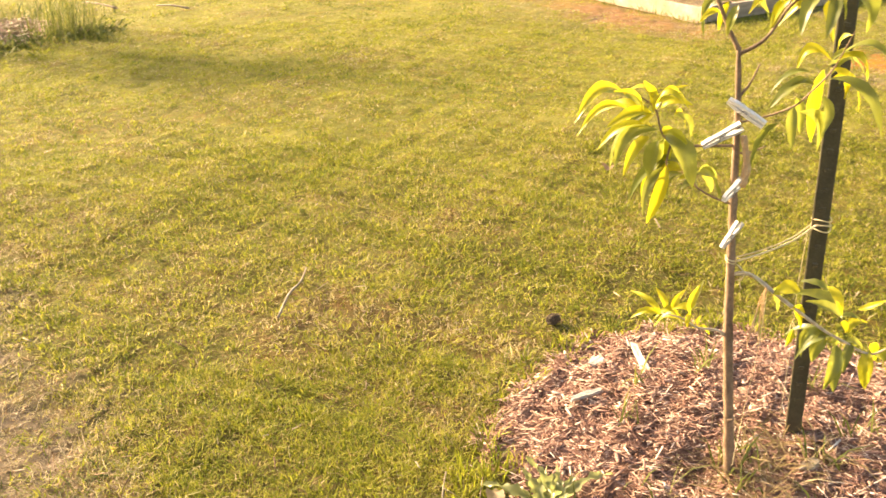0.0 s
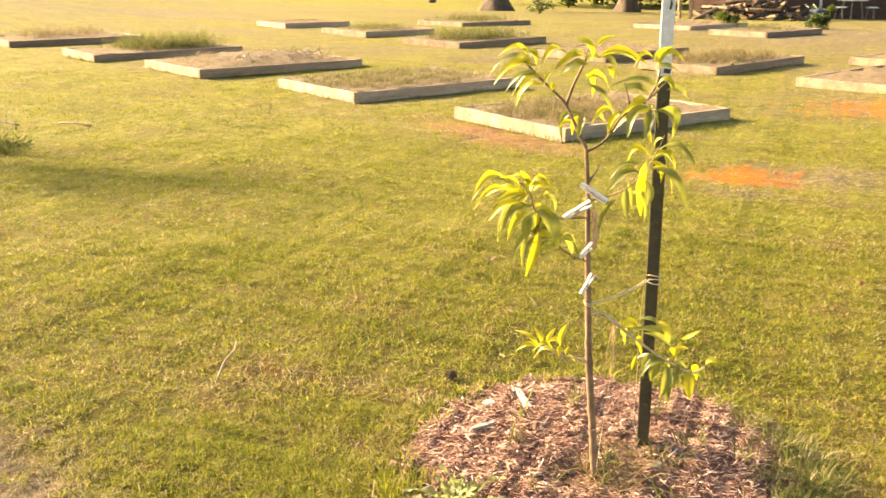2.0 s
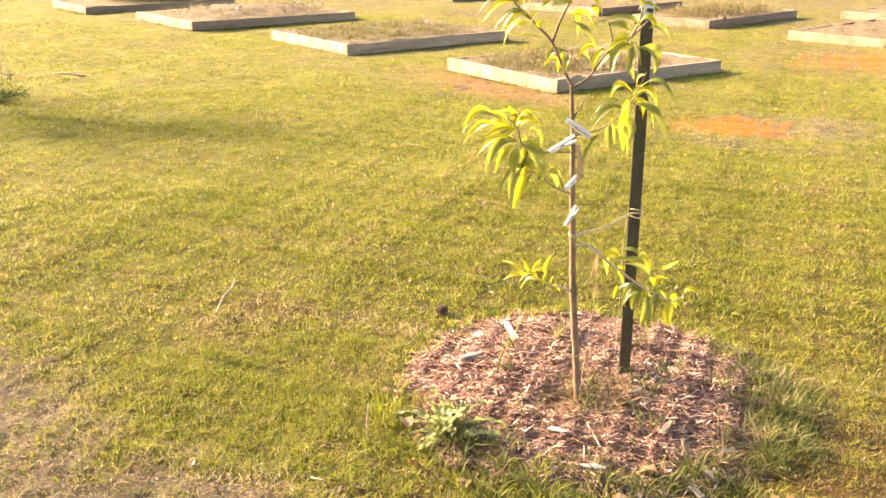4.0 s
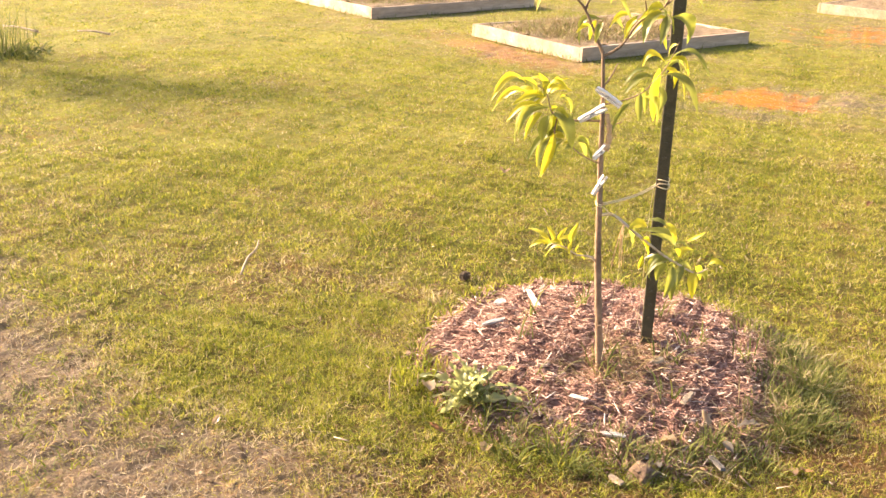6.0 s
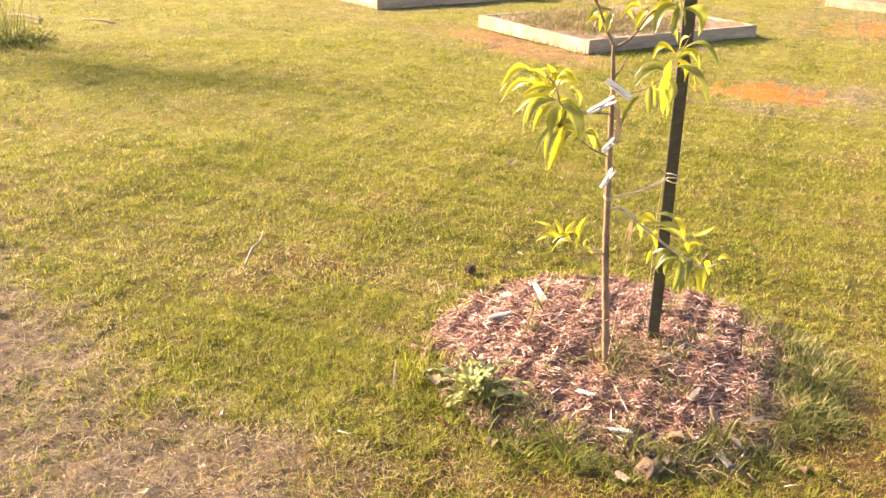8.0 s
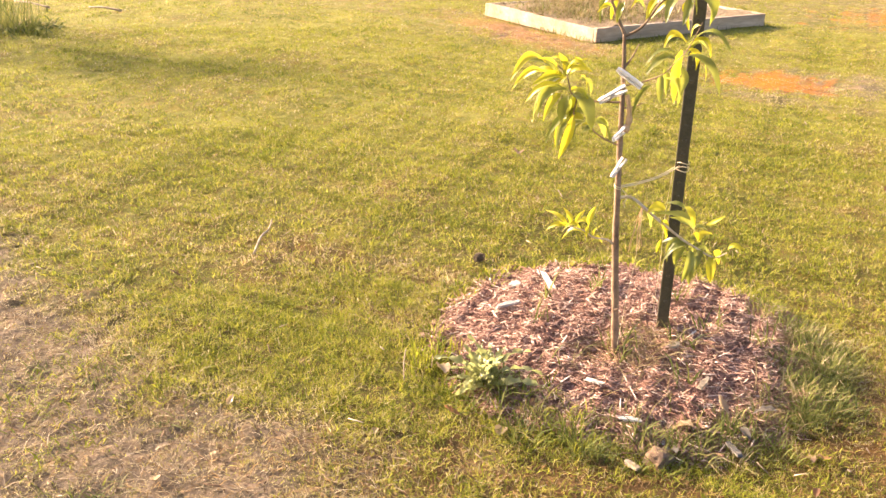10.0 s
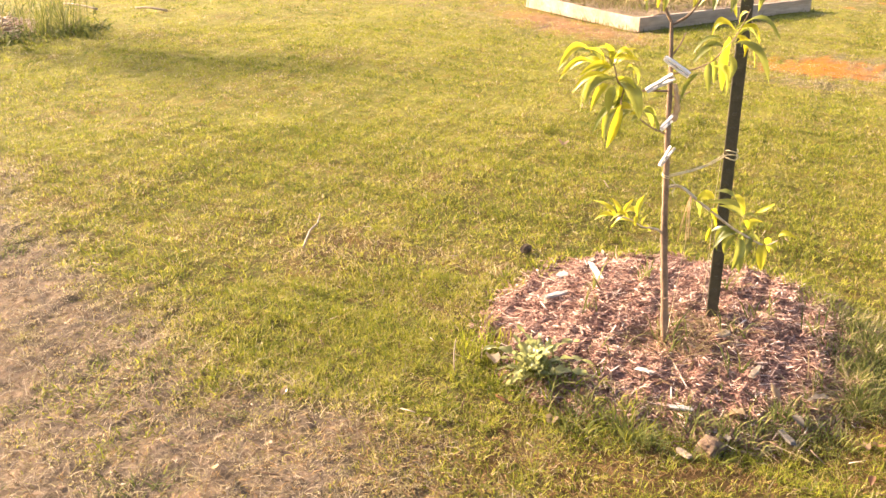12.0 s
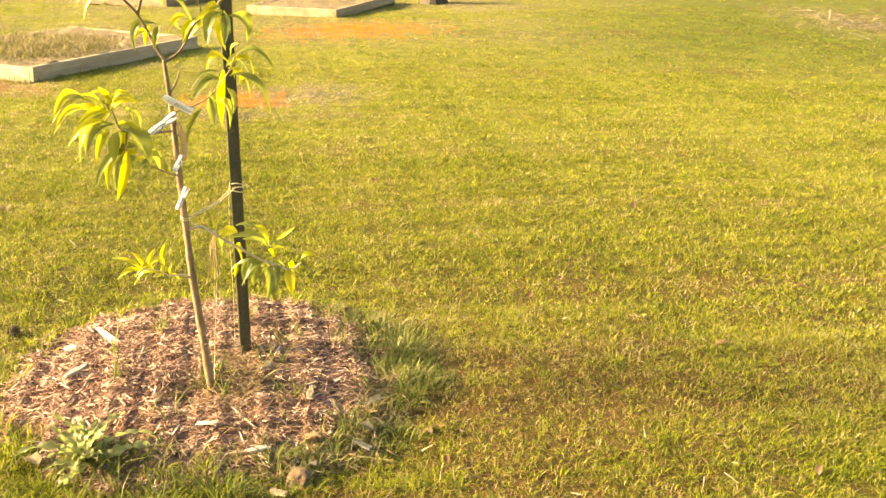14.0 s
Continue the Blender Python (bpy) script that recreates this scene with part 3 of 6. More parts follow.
# ---- mulched ring ----
mulch = holder("mulch_ring", (0, 0, 0), "round mound of reddish brown wood chip mulch", "mulch")
th = np.linspace(0, 2 * np.pi, 73)[:-1]
rr = np.linspace(0.02, 1.12, 34) * MR
ux, uy = MX + np.outer(rr, np.cos(th)), MY + np.outer(rr, np.sin(th))
ids = np.arange(rr.size * th.size).reshape(rr.size, th.size)
nxt = np.roll(ids, -1, axis=1)
f = np.stack([ids[:-1], ids[1:], nxt[1:], nxt[:-1]], -1).reshape(-1, 4)
bed = new("mulch_bed", fill_mesh("mulch_bed", np.stack([ux, uy, mound_z(ux, uy)], -1).reshape(-1, 3), [f, ids[0][None, ::-1]], MULCH, smooth=True))
bed.parent = mulch


def chip_verts(rng, n, l0, l1):
    """Corners of n split slivers, unturned, and their faces."""
    l = (l0 + (l1 - l0) * rng.uniform(0, 1, n) ** 2.2) / 2
    w, t = np.minimum(rng.uniform(0.0014, 0.007, n) / 2, l * 0.6), rng.uniform(0.0005, 0.0016, n) / 2
    c = np.array([(-1, -1, -1), (1, -1, -1), (1, 1, -1), (-1, 1, -1), (-1, -1, 1), (1, -1, 1), (1, 1, 1), (-1, 1, 1)], float)
    v = c[None] * np.stack([l, w, t], -1)[:, None]
    v *= rng.uniform(0.6, 1.3, v.shape)
    v[:, (1, 2, 5, 6), 1] *= rng.uniform(0.1, 1.0, n)[:, None]
    v[:, (0, 3, 4, 7), 1] *= rng.uniform(0.3, 1.0, n)[:, None]
    q = np.array([(0, 3, 2, 1), (4, 5, 6, 7), (0, 1, 5, 4), (1, 2, 6, 5), (2, 3, 7, 6), (3, 0, 4, 7)])
    return v, q


def scatter_chips(name, seed, n, cx, cy, r, height, l0=0.012, l1=0.045, material=None, wide=1.0):
    rng = np.random.default_rng(seed)
    v, q = chip_verts(rng, n, l0, l1)
    v[:, :, 1:] *= wide
    a, d = rng.uniform(0, 2 * np.pi, n), r * np.sqrt(rng.uniform(0, 1.12, n))
    x, y = cx + d * np.cos(a), cy + d * np.sin(a)
    yaw, tilt = rng.uniform(0, 2 * np.pi, n), rng.normal(0, 0.13, n)
    c, s, ct, st = np.cos(yaw), np.sin(yaw), np.cos(tilt), np.sin(tilt)
    lx = v[:, :, 0] * ct[:, None] - v[:, :, 2] * st[:, None]
    lz = v[:, :, 0] * st[:, None] + v[:, :, 2] * ct[:, None]
    out = np.stack([x[:, None] + lx * c[:, None] - v[:, :, 1] * s[:, None], y[:, None] + lx * s[:, None] + v[:, :, 1] * c[:, None], (height(x, y) + rng.uniform(0.0, 0.009, n))[:, None] + lz], -1)
    faces = (np.arange(n)[:, None, None] * 8 + q[None]).reshape(-1, 4)
    return new(name, fill_mesh(name, out.reshape(-1, 3), faces, material or CHIPS))


for seed, n, short, long, wide, lab in ((21, 19000, 0.006, 0.044, 0.9, "fine shredded wood mulch"), (23, 4200, 0.014, 0.06, 1.5, "coarse split wood mulch"), (24, 5200, 0.03, 0.12, 0.62, "long thin shredded bark fibres")):
    layer = scatter_chips("shredded_mulch", seed, n, MX, MY, MR, mound_z, short, long, None, wide)
    layer.parent = mulch
    tagged(layer, lab, kind="stuff")
rng = np.random.default_rng(22)
chip_meshes = []
for i in range(8):
    v, q = chip_verts(rng, 1, 0.04, 0.075)
    chip_meshes.append(fill_mesh("wood_chip", v[0] * np.array([1, rng.uniform(1.2, 2.6), 1.3]), q, CHIP))
for i in range(290):
    a, d = rng.uniform(0, 2 * np.pi), MR * math.sqrt(rng.uniform(0, 1.0))
    x, y = MX + d * math.cos(a), MY + d * math.sin(a)
    ob = new("wood_chip", chip_meshes[i % 8])
    ob.parent = mulch
    ob.matrix_basis = pose(x, y, float(mound_z(x, y)) + 0.010, rng.normal(0, 14), rng.normal(0, 12), rng.uniform(0, 360)) @ Matrix.Scale(rng.uniform(0.4, 1.15), 4)


def on_mulch(x, y, lift=0.0):
    return float(max(mound_z(x, y), 0.0)) + lift


# ---- the young peach tree ----
RIGHT, AWAY = Vector((0.75, -0.66, 0)), Vector((0.66, 0.75, 0))


def at(a, h, d=0.0):
    """A place beside the trunk: a across, h up, d away."""
    return RIGHT * a + AWAY * d + Vector((0, 0, h))


def leaf_mesh(name, length, width, droop, fold, material, wave=0.0, rows=9):
    """A lance-shaped leaf growing along +x from its stalk, folded at the rib and bending down."""
    bm = bmesh.new()
    px = pz = 0.0
    prev = None
    for i in range(rows):
        f = i / (rows - 1)
        ang = -droop * (f ** 1.2)
        w = width * 0.5 * (math.sin(math.pi * min(1.0, f * 0.94 + 0.06)) ** 0.8) * (1.15 - 0.35 * f) if 0 < f < 1 else 0.0012
        if i:
            px += length / (rows - 1) * math.cos(ang)
            pz += length / (rows - 1) * math.sin(ang)
        wv = wave * math.sin(f * 19)
        if wave > 0.005:
            w *= 1.3 if i % 2 else 0.65
        n = Vector((-math.sin(ang), 0, math.cos(ang)))
        c = Vector((px, 0, pz))
        row = [bm.verts.new(c + Vector((0, s * w * math.cos(fold), 0)) + n * (abs(s) * w * math.sin(fold) + s * wv)) for s in (-1, -0.5, 0, 0.5, 1)]
        if prev:
            for k in range(4):
                bm.faces.new((prev[k], prev[k + 1], row[k + 1], row[k]))
        prev = row
    me = bpy.data.meshes.new(name)
    bm.to_mesh(me)
    bm.free()
    me.materials.append(material)
    me.shade_smooth()
    return me


OLD = [leaf_mesh("leaf", l, 0.021, d, 0.28, PEACH_LEAF, 0.002) for l, d in ((0.112, 0.4), (0.105, 0.8), (0.118, 1.1), (0.10, 1.5))]
YOUNG = [leaf_mesh("leaf", l, 0.018, d, 0.30, YOUNG_LEAF, 0.002) for l, d in ((0.10, 1.1), (0.092, 1.5), (0.105, 2.0), (0.085, 2.5))]


def put_leaf(me, parent, place, heading, rise, roll, size):
    ob = new("leaf", me)
    ob.parent = parent
    ob.matrix_basis = Matrix.Translation(place) @ pose(0, 0, 0, 0, 0, heading) @ pose(0, 0, 0, 0, -rise, 0) @ pose(0, 0, 0, roll, 0, 0) @ Matrix.Scale(size, 4)
    return ob


def shoot_leaves(rng, parent, start, end, n, size=1.0, young=0.5, rise0=-20, rise1=60, old=OLD, fresh=YOUNG, toward=None):
    """Leaves set in a spiral along a shoot from start to end, the youngest at its tip."""
    start, end = Vector(start), Vector(end)
    heading = rng.uniform(0, 360)
    for i in range(n):
        f = i / max(1, n - 1)
        heading += 137.5 + rng.normal(0, 14)
        fresh_one = f > 1 - young
        me = fresh[rng.integers(len(fresh))] if fresh_one else old[rng.integers(len(old))]
        if toward is not None and rng.uniform() < 0.6:
            h = toward + rng.normal(0, 42)
        else:
            h = heading
        s = size * rng.uniform(0.75, 1.1) * (1.0 if f < 0.85 else 0.9)
        put_leaf(me, parent, start.lerp(end, f), h, rise0 + (rise1 - rise0) * f + rng.normal(0, 13), rng.normal(0, 22), s)


tree = holder("young_peach_tree", (0, 0, 0.05), "slender young peach tree with drooping yellow-green leaves in mulch", "tree")
tree.matrix_basis = pose(0, 0, 0)
bm = bmesh.new()
limb(bm, [at(0.004, 0.03), at(0.001, 0.07), at(-0.013, 0.225), at(-0.030, 0.411), at(-0.038, 0.554), at(-0.046, 0.709), at(-0.052, 0.858), at(-0.057, 0.945), at(-0.064, 1.035)], 0.0142, 0.0048, 56, 10, 0.11)
trunk = part("trunk", bm, BARK, tree, "brown bark trunk", True)
rng = np.random.default_rng(31)
PALE_TWIG = speckled("pale_twig", (0.32, 0.25, 0.175), (0.52, 0.43, 0.32), 60, 0.7, None, 0.3, 0.002)
branch = []


def grow(pts, r0, r1, bark=None):
    """One branch of the young tree along pts."""
    bm = bmesh.new()
    limb(bm, pts, r0, r1, 5 * len(pts) - 3, 6, 0.08)
    branch.append(part("branch", bm, bark or BARK, tree, smooth=True))


grow([at(-0.064, 1.03), at(-0.085, 1.069), at(-0.123, 1.148), at(-0.17, 1.196, -0.02), at(-0.237, 1.262, -0.03)], 0.0050, 0.0022)
grow([at(-0.122, 1.146), at(-0.102, 1.203), at(-0.076, 1.257, 0.01), at(-0.067, 1.29, 0.02)], 0.0045, 0.0022)
grow([at(-0.063, 1.02), at(-0.016, 1.05), at(0.031, 1.112, 0.02), at(0.084, 1.145, 0.02), at(0.149, 1.205, 0.03)], 0.0043, 0.0022)
grow([at(-0.053, 0.939), at(-0.036, 0.965), at(-0.019, 1.0, 0.01)], 0.003, 0.0015)
grow([at(-0.052, 0.885), at(0.001, 0.895, 0.01), at(0.051, 0.919), at(0.076, 0.948, -0.01), at(0.107, 0.992, -0.02), at(0.125, 1.03, -0.02), at(0.140, 1.068, -0.02)], 0.0024, 0.0013)
grow([at(-0.052, 0.838), at(-0.123, 0.84, -0.01), at(-0.158, 0.845, -0.02), at(-0.196, 0.862, -0.02), at(-0.216, 0.918, -0.02), at(-0.25, 0.945, -0.02)], 0.0033, 0.0014)
grow([at(-0.046, 0.712), at(-0.09, 0.732, -0.01), at(-0.126, 0.758, -0.02), at(-0.132, 0.775, -0.02)], 0.0026, 0.0014)
grow([at(-0.046, 0.822), at(-0.02, 0.826), at(0.006, 0.837)], 0.003, 0.0015)
grow([at(-0.032, 0.405), at(-0.056, 0.427, -0.01), at(-0.099, 0.437, -0.02), at(-0.134, 0.459, -0.02), at(-0.176, 0.469, -0.02)], 0.0042, 0.0013, PALE_TWIG)
grow([at(-0.037, 0.556), at(0.005, 0.559, -0.01), at(0.067, 0.512, -0.02), at(0.155, 0.445, -0.02), at(0.20, 0.418, -0.02), at(0.259, 0.388, -0.02), at(0.297, 0.404, -0.02)], 0.0054, 0.0020, PALE_TWIG)
grow([at(-0.036, 0.52), at(-0.045, 0.528)], 0.0045, 0.003)
grow([at(0.10, 1.16, 0.02), at(0.122, 1.21, 0.02), at(0.130, 1.285, 0.03)], 0.0035, 0.002)
grow([at(0.05, 1.125, 0.02), at(0.045, 1.16, 0.01), at(0.03, 1.205, 0.0)], 0.0028, 0.0016)
grow([at(-0.18, 0.852, -0.02), at(-0.187, 0.81, -0.02), at(-0.182, 0.786, -0.02)], 0.0026, 0.0015)
grow([at(-0.012, 0.2, -0.008), at(-0.004, 0.206, -0.014)], 0.005, 0.0035)
grow([at(-0.03, 0.445), at(-0.043, 0.452)], 0.0045, 0.003)
grow([at(-0.004, 0.13), at(-0.016, 0.135, -0.006)], 0.0055, 0.004)


def arching_leaf(parent, p, q, width, arch, material, rng):
    """A slender leaf from its stalk at p to its tip at q, bowed up by arch and folded along its rib."""
    bm = bmesh.new()
    way = q - p
    length = way.length
    face = Vector((0, 0, 1)) - AWAY * rng.uniform(0.3, 1.3) + RIGHT * rng.normal(0, 0.25)
    rise = (face - way * (face.dot(way) / way.length_squared)).normalized()
    side = way.cross(rise).normalized()
    bow = (Vector((0, 0, 1)) - way * (way.z / way.length_squared))
    bow = bow.normalized() if bow.length > 0.3 else rise
    swing = rng.normal(0, 0.06) * length
    rows, prev = 10, None
    for i in range(rows):
        f = i / (rows - 1)
        hump = math.sin(math.pi * f ** 0.8)
        c = p + way * f + bow * (arch * length * hump) + side * (swing * hump)
        w = 0.5 * width * (math.sin(math.pi * (0.05 + 0.95 * f) ** 0.85) ** 0.75) * (1.1 - 0.25 * f) if 0 < i < rows - 1 else 0.0008
        up = (rise * math.cos(1.6 * arch * (f - 0.5)) + way.normalized() * math.sin(3.2 * arch * (f - 0.5))).normalized()
        ripple = 0.05 * width * math.sin(f * 17 + swing * 900)
        row = [bm.verts.new(c + side * (s * w) + up * (abs(s) * w * 0.42 + s * ripple)) for s in (-1, -0.5, 0, 0.5, 1)]
        if prev:
            for k in range(4):
                bm.faces.new((prev[k], prev[k + 1], row[k + 1], row[k]))
        prev = row
    return part("leaf", bm, material, parent, smooth=True)


def leafy(parent, depth, spread, leaves):
    """Leaves of one shoot: foot and tip across and up, bow, width, young or old."""
    for a0, h0, a1, h1, arch, width, age in leaves:
        d0 = depth + rng.normal(0, 0.012)
        long = math.hypot(a1 - a0, h1 - h0)
        d1 = d0 + rng.uniform(-1, 1) * spread * long
        if rng.uniform() < 0.45:
            # a neighbour on the far side of the shoot
            arching_leaf(parent, at(a0 + rng.normal(0, 0.008), h0 + rng.normal(0, 0.01), d0 + 0.015), at(a1 + rng.normal(0, 0.3) * long, h1 + rng.normal(0, 0.2) * long, d0 + rng.uniform(0.4, 0.9) * long), width * 1.1, arch, PEACH_LEAF if rng.uniform() < 0.6 else YOUNG_LEAF, rng)
        arching_leaf(parent, at(a0, h0, d0), at(a1, h1, d1), width * 1.35, arch, YOUNG_LEAF if age == "y" else PEACH_LEAF, rng)


rng = np.random.default_rng(31)
leafy(branch[5], -0.02, 0.7, [
    (-0.275, 0.947, -0.371, 0.908, 0.3, 0.0192, "y"), (-0.258, 0.904, -0.367, 0.873, 0.25, 0.0128, "y"), (-0.222, 0.911, -0.312, 0.890, 0.2, 0.0192, "y"),
    (-0.230, 0.884, -0.324, 0.825, 0.22, 0.0160, "y"), (-0.224, 0.924, -0.241, 0.974, 0.1, 0.0144, "y"), (-0.217, 0.932, -0.157, 0.932, 0.4, 0.0144, "y"),
    (-0.219, 0.916, -0.181, 0.941, 0.3, 0.0128, "y"), (-0.203, 0.912, -0.144, 0.926, 0.25, 0.0144, "y"), (-0.218, 0.905, -0.248, 0.864, 0.15, 0.0160, "y"),
    (-0.242, 0.916, -0.300, 0.969, 0.2, 0.0160, "y"), (-0.216, 0.924, -0.280, 0.939, 0.35, 0.0160, "y"), (-0.197, 0.869, -0.152, 0.854, 0.3, 0.0128, "y"),
    (-0.179, 0.906, -0.145, 0.852, 0.3, 0.0112, "o")])
leafy(branch[5], -0.02, 0.7, [
    (-0.209, 0.877, -0.290, 0.794, 0.28, 0.0192, "o"), (-0.216, 0.872, -0.297, 0.767, 0.3, 0.0160, "o"), (-0.224, 0.860, -0.274, 0.792, 0.22, 0.0160, "y"),
    (-0.208, 0.861, -0.221, 0.776, 0.06, 0.0224, "o"), (-0.200, 0.861, -0.198, 0.768, 0.05, 0.0240, "o"), (-0.191, 0.864, -0.140, 0.771, 0.27, 0.0336, "o"),
    (-0.187, 0.804, -0.218, 0.672, 0.1, 0.0192, "y"), (-0.188, 0.788, -0.232, 0.712, 0.2, 0.0144, "o"), (-0.155, 0.781, -0.189, 0.723, 0.2, 0.0144, "o"),
    (-0.156, 0.792, -0.203, 0.776, 0.25, 0.0160, "y"), (-0.125, 0.778, -0.068, 0.701, 0.2, 0.0304, "o"), (-0.127, 0.773, -0.157, 0.759, 0.2, 0.0128, "o")])
leafy(branch[4], -0.02, 0.7, [
    (0.105, 1.013, 0.047, 0.984, 0.5, 0.0160, "y"), (0.110, 1.010, 0.173, 0.970, 0.45, 0.0160, "y"), (0.115, 1.007, 0.222, 0.979, 0.35, 0.0160, "o"),
    (0.107, 0.995, 0.137, 0.939, 0.3, 0.0144, "y"), (0.096, 0.991, 0.105, 0.826, 0.06, 0.0224, "y"), (0.108, 0.979, 0.198, 0.877, 0.3, 0.0192, "o"),
    (0.068, 0.978, 0.001, 0.920, 0.15, 0.0192, "o"), (0.093, 0.947, 0.093, 0.881, 0.05, 0.0160, "o"), (0.046, 0.923, 0.046, 0.846, 0.05, 0.0160, "o"),
    (0.052, 0.918, 0.100, 0.828, 0.3, 0.0176, "o"), (0.078, 0.967, 0.021, 0.946, 0.2, 0.0128, "o"), (0.014, 0.900, -0.023, 0.805, 0.1, 0.0096, "o"),
    (0.136, 1.060, 0.118, 1.024, 0.2, 0.0096, "y")])
leafy(branch[8], -0.02, 0.7, [
    (-0.177, 0.469, -0.242, 0.502, 0.25, 0.0112, "y"), (-0.180, 0.467, -0.240, 0.451, 0.28, 0.0112, "y"), (-0.136, 0.452, -0.191, 0.447, 0.4, 0.0128, "y"),
    (-0.120, 0.440, -0.186, 0.409, 0.3, 0.0144, "y"), (-0.120, 0.479, -0.158, 0.489, 0.4, 0.0128, "y"), (-0.118, 0.479, -0.096, 0.525, 0.05, 0.0128, "y"),
    (-0.167, 0.471, -0.188, 0.509, 0.1, 0.0112, "y"), (-0.151, 0.476, -0.138, 0.507, 0.1, 0.0112, "y"), (-0.117, 0.470, -0.122, 0.443, 0.1, 0.0096, "y"),
    (-0.099, 0.442, -0.092, 0.471, 0.1, 0.0080, "y"), (-0.097, 0.435, -0.072, 0.419, 0.2, 0.0080, "y")])
leafy(branch[9], -0.02, 0.7, [
    (0.100, 0.536, 0.048, 0.522, 0.2, 0.0224, "y"), (0.052, 0.517, 0.079, 0.441, 0.1, 0.0288, "o"), (0.090, 0.497, 0.118, 0.433, 0.1, 0.0256, "y"),
    (0.156, 0.539, 0.104, 0.546, 0.22, 0.0144, "o"), (0.157, 0.539, 0.184, 0.492, 0.25, 0.0160, "y"), (0.198, 0.462, 0.117, 0.508, 0.12, 0.0224, "o"),
    (0.181, 0.487, 0.223, 0.484, 0.25, 0.0112, "o"), (0.229, 0.483, 0.271, 0.524, -0.15, 0.0112, "y"), (0.190, 0.464, 0.206, 0.436, 0.1, 0.0160, "y"),
    (0.210, 0.434, 0.251, 0.455, 0.25, 0.0144, "y"), (0.179, 0.426, 0.118, 0.395, 0.35, 0.0128, "o")])
leafy(branch[9], -0.02, 0.7, [
    (0.186, 0.417, 0.117, 0.355, 0.2, 0.0160, "o"), (0.189, 0.410, 0.162, 0.325, 0.22, 0.0192, "o"), (0.198, 0.403, 0.189, 0.311, 0.12, 0.0224, "o"),
    (0.205, 0.410, 0.252, 0.381, 0.25, 0.0144, "o"), (0.258, 0.394, 0.253, 0.315, 0.1, 0.0240, "y"), (0.267, 0.387, 0.301, 0.338, 0.27, 0.0208, "o"),
    (0.298, 0.411, 0.345, 0.418, 0.3, 0.0128, "y"), (0.174, 0.410, 0.151, 0.353, 0.2, 0.0192, "o"), (0.103, 0.433, 0.093, 0.388, 0.1, 0.0096, "y"),
    (0.221, 0.411, 0.204, 0.356, 0.15, 0.0160, "o")])
leafy(branch[0], -0.02, 0.7, [
    (-0.222, 1.278, -0.304, 1.271, 0.25, 0.0152, "y"), (-0.207, 1.251, -0.317, 1.197, 0.22, 0.0213, "y"), (-0.238, 1.287, -0.207, 1.255, 0.25, 0.0137, "y"),
    (-0.200, 1.231, -0.286, 1.178, 0.2, 0.0137, "o"), (-0.185, 1.222, -0.255, 1.169, 0.27, 0.0167, "y"), (-0.192, 1.202, -0.256, 1.137, 0.2, 0.0182, "y"),
    (-0.238, 1.286, -0.261, 1.306, 0.1, 0.0091, "y"), (-0.165, 1.231, -0.185, 1.200, 0.15, 0.0091, "y"), (-0.164, 1.209, -0.161, 1.187, 0.1, 0.0122, "y"),
    (-0.219, 1.266, -0.272, 1.234, 0.2, 0.0182, "y")])
leafy(branch[1], -0.02, 0.7, [
    (-0.127, 1.280, -0.194, 1.251, 0.35, 0.0182, "y"), (-0.063, 1.274, -0.110, 1.321, 0.3, 0.0152, "y"), (-0.071, 1.266, -0.165, 1.242, 0.2, 0.0228, "y"),
    (-0.072, 1.253, -0.136, 1.228, 0.2, 0.0228, "o"), (-0.065, 1.263, -0.132, 1.281, 0.18, 0.0152, "o"), (-0.048, 1.300, -0.005, 1.326, 0.15, 0.0106, "y"),
    (-0.058, 1.263, 0.006, 1.222, 0.3, 0.0152, "o"), (-0.046, 1.266, 0.086, 1.250, 0.14, 0.0198, "y"), (-0.022, 1.248, -0.007, 1.219, 0.15, 0.0137, "y"),
    (-0.083, 1.200, -0.007, 1.128, 0.3, 0.0137, "o"), (-0.076, 1.216, -0.001, 1.178, 0.25, 0.0182, "y"), (-0.069, 1.260, -0.041, 1.274, 0.3, 0.0137, "y")])
leafy(branch[11], -0.02, 0.7, [
    (0.103, 1.263, 0.048, 1.247, 0.42, 0.0137, "y"), (0.111, 1.253, 0.152, 1.300, 0.2, 0.0152, "y"), (0.118, 1.266, 0.173, 1.263, 0.35, 0.0137, "y"),
    (0.105, 1.231, 0.163, 1.237, 0.3, 0.0152, "o"), (0.107, 1.202, 0.149, 1.191, 0.5, 0.0167, "y"), (0.137, 1.187, 0.202, 1.149, 0.25, 0.0198, "o"),
    (0.115, 1.187, -0.003, 1.200, 0.2, 0.0198, "o"), (0.097, 1.172, 0.005, 1.171, 0.25, 0.0182, "o"), (0.089, 1.158, 0.037, 1.141, 0.25, 0.0182, "y")])
leafy(branch[2], -0.02, 0.7, [
    (0.096, 1.143, 0.033, 1.067, 0.2, 0.0228, "o"), (0.098, 1.138, 0.078, 1.065, 0.05, 0.0182, "o"), (0.111, 1.135, 0.161, 1.058, 0.3, 0.0258, "o"),
    (0.090, 1.140, 0.023, 1.119, 0.2, 0.0182, "y"), (0.016, 1.128, -0.007, 1.067, 0.12, 0.0152, "y"), (0.007, 1.132, -0.058, 1.104, 0.22, 0.0137, "y"),
    (-0.101, 1.095, -0.147, 1.088, 0.3, 0.0122, "y"), (0.096, 1.143, 0.129, 1.083, 0.15, 0.0167, "o")])
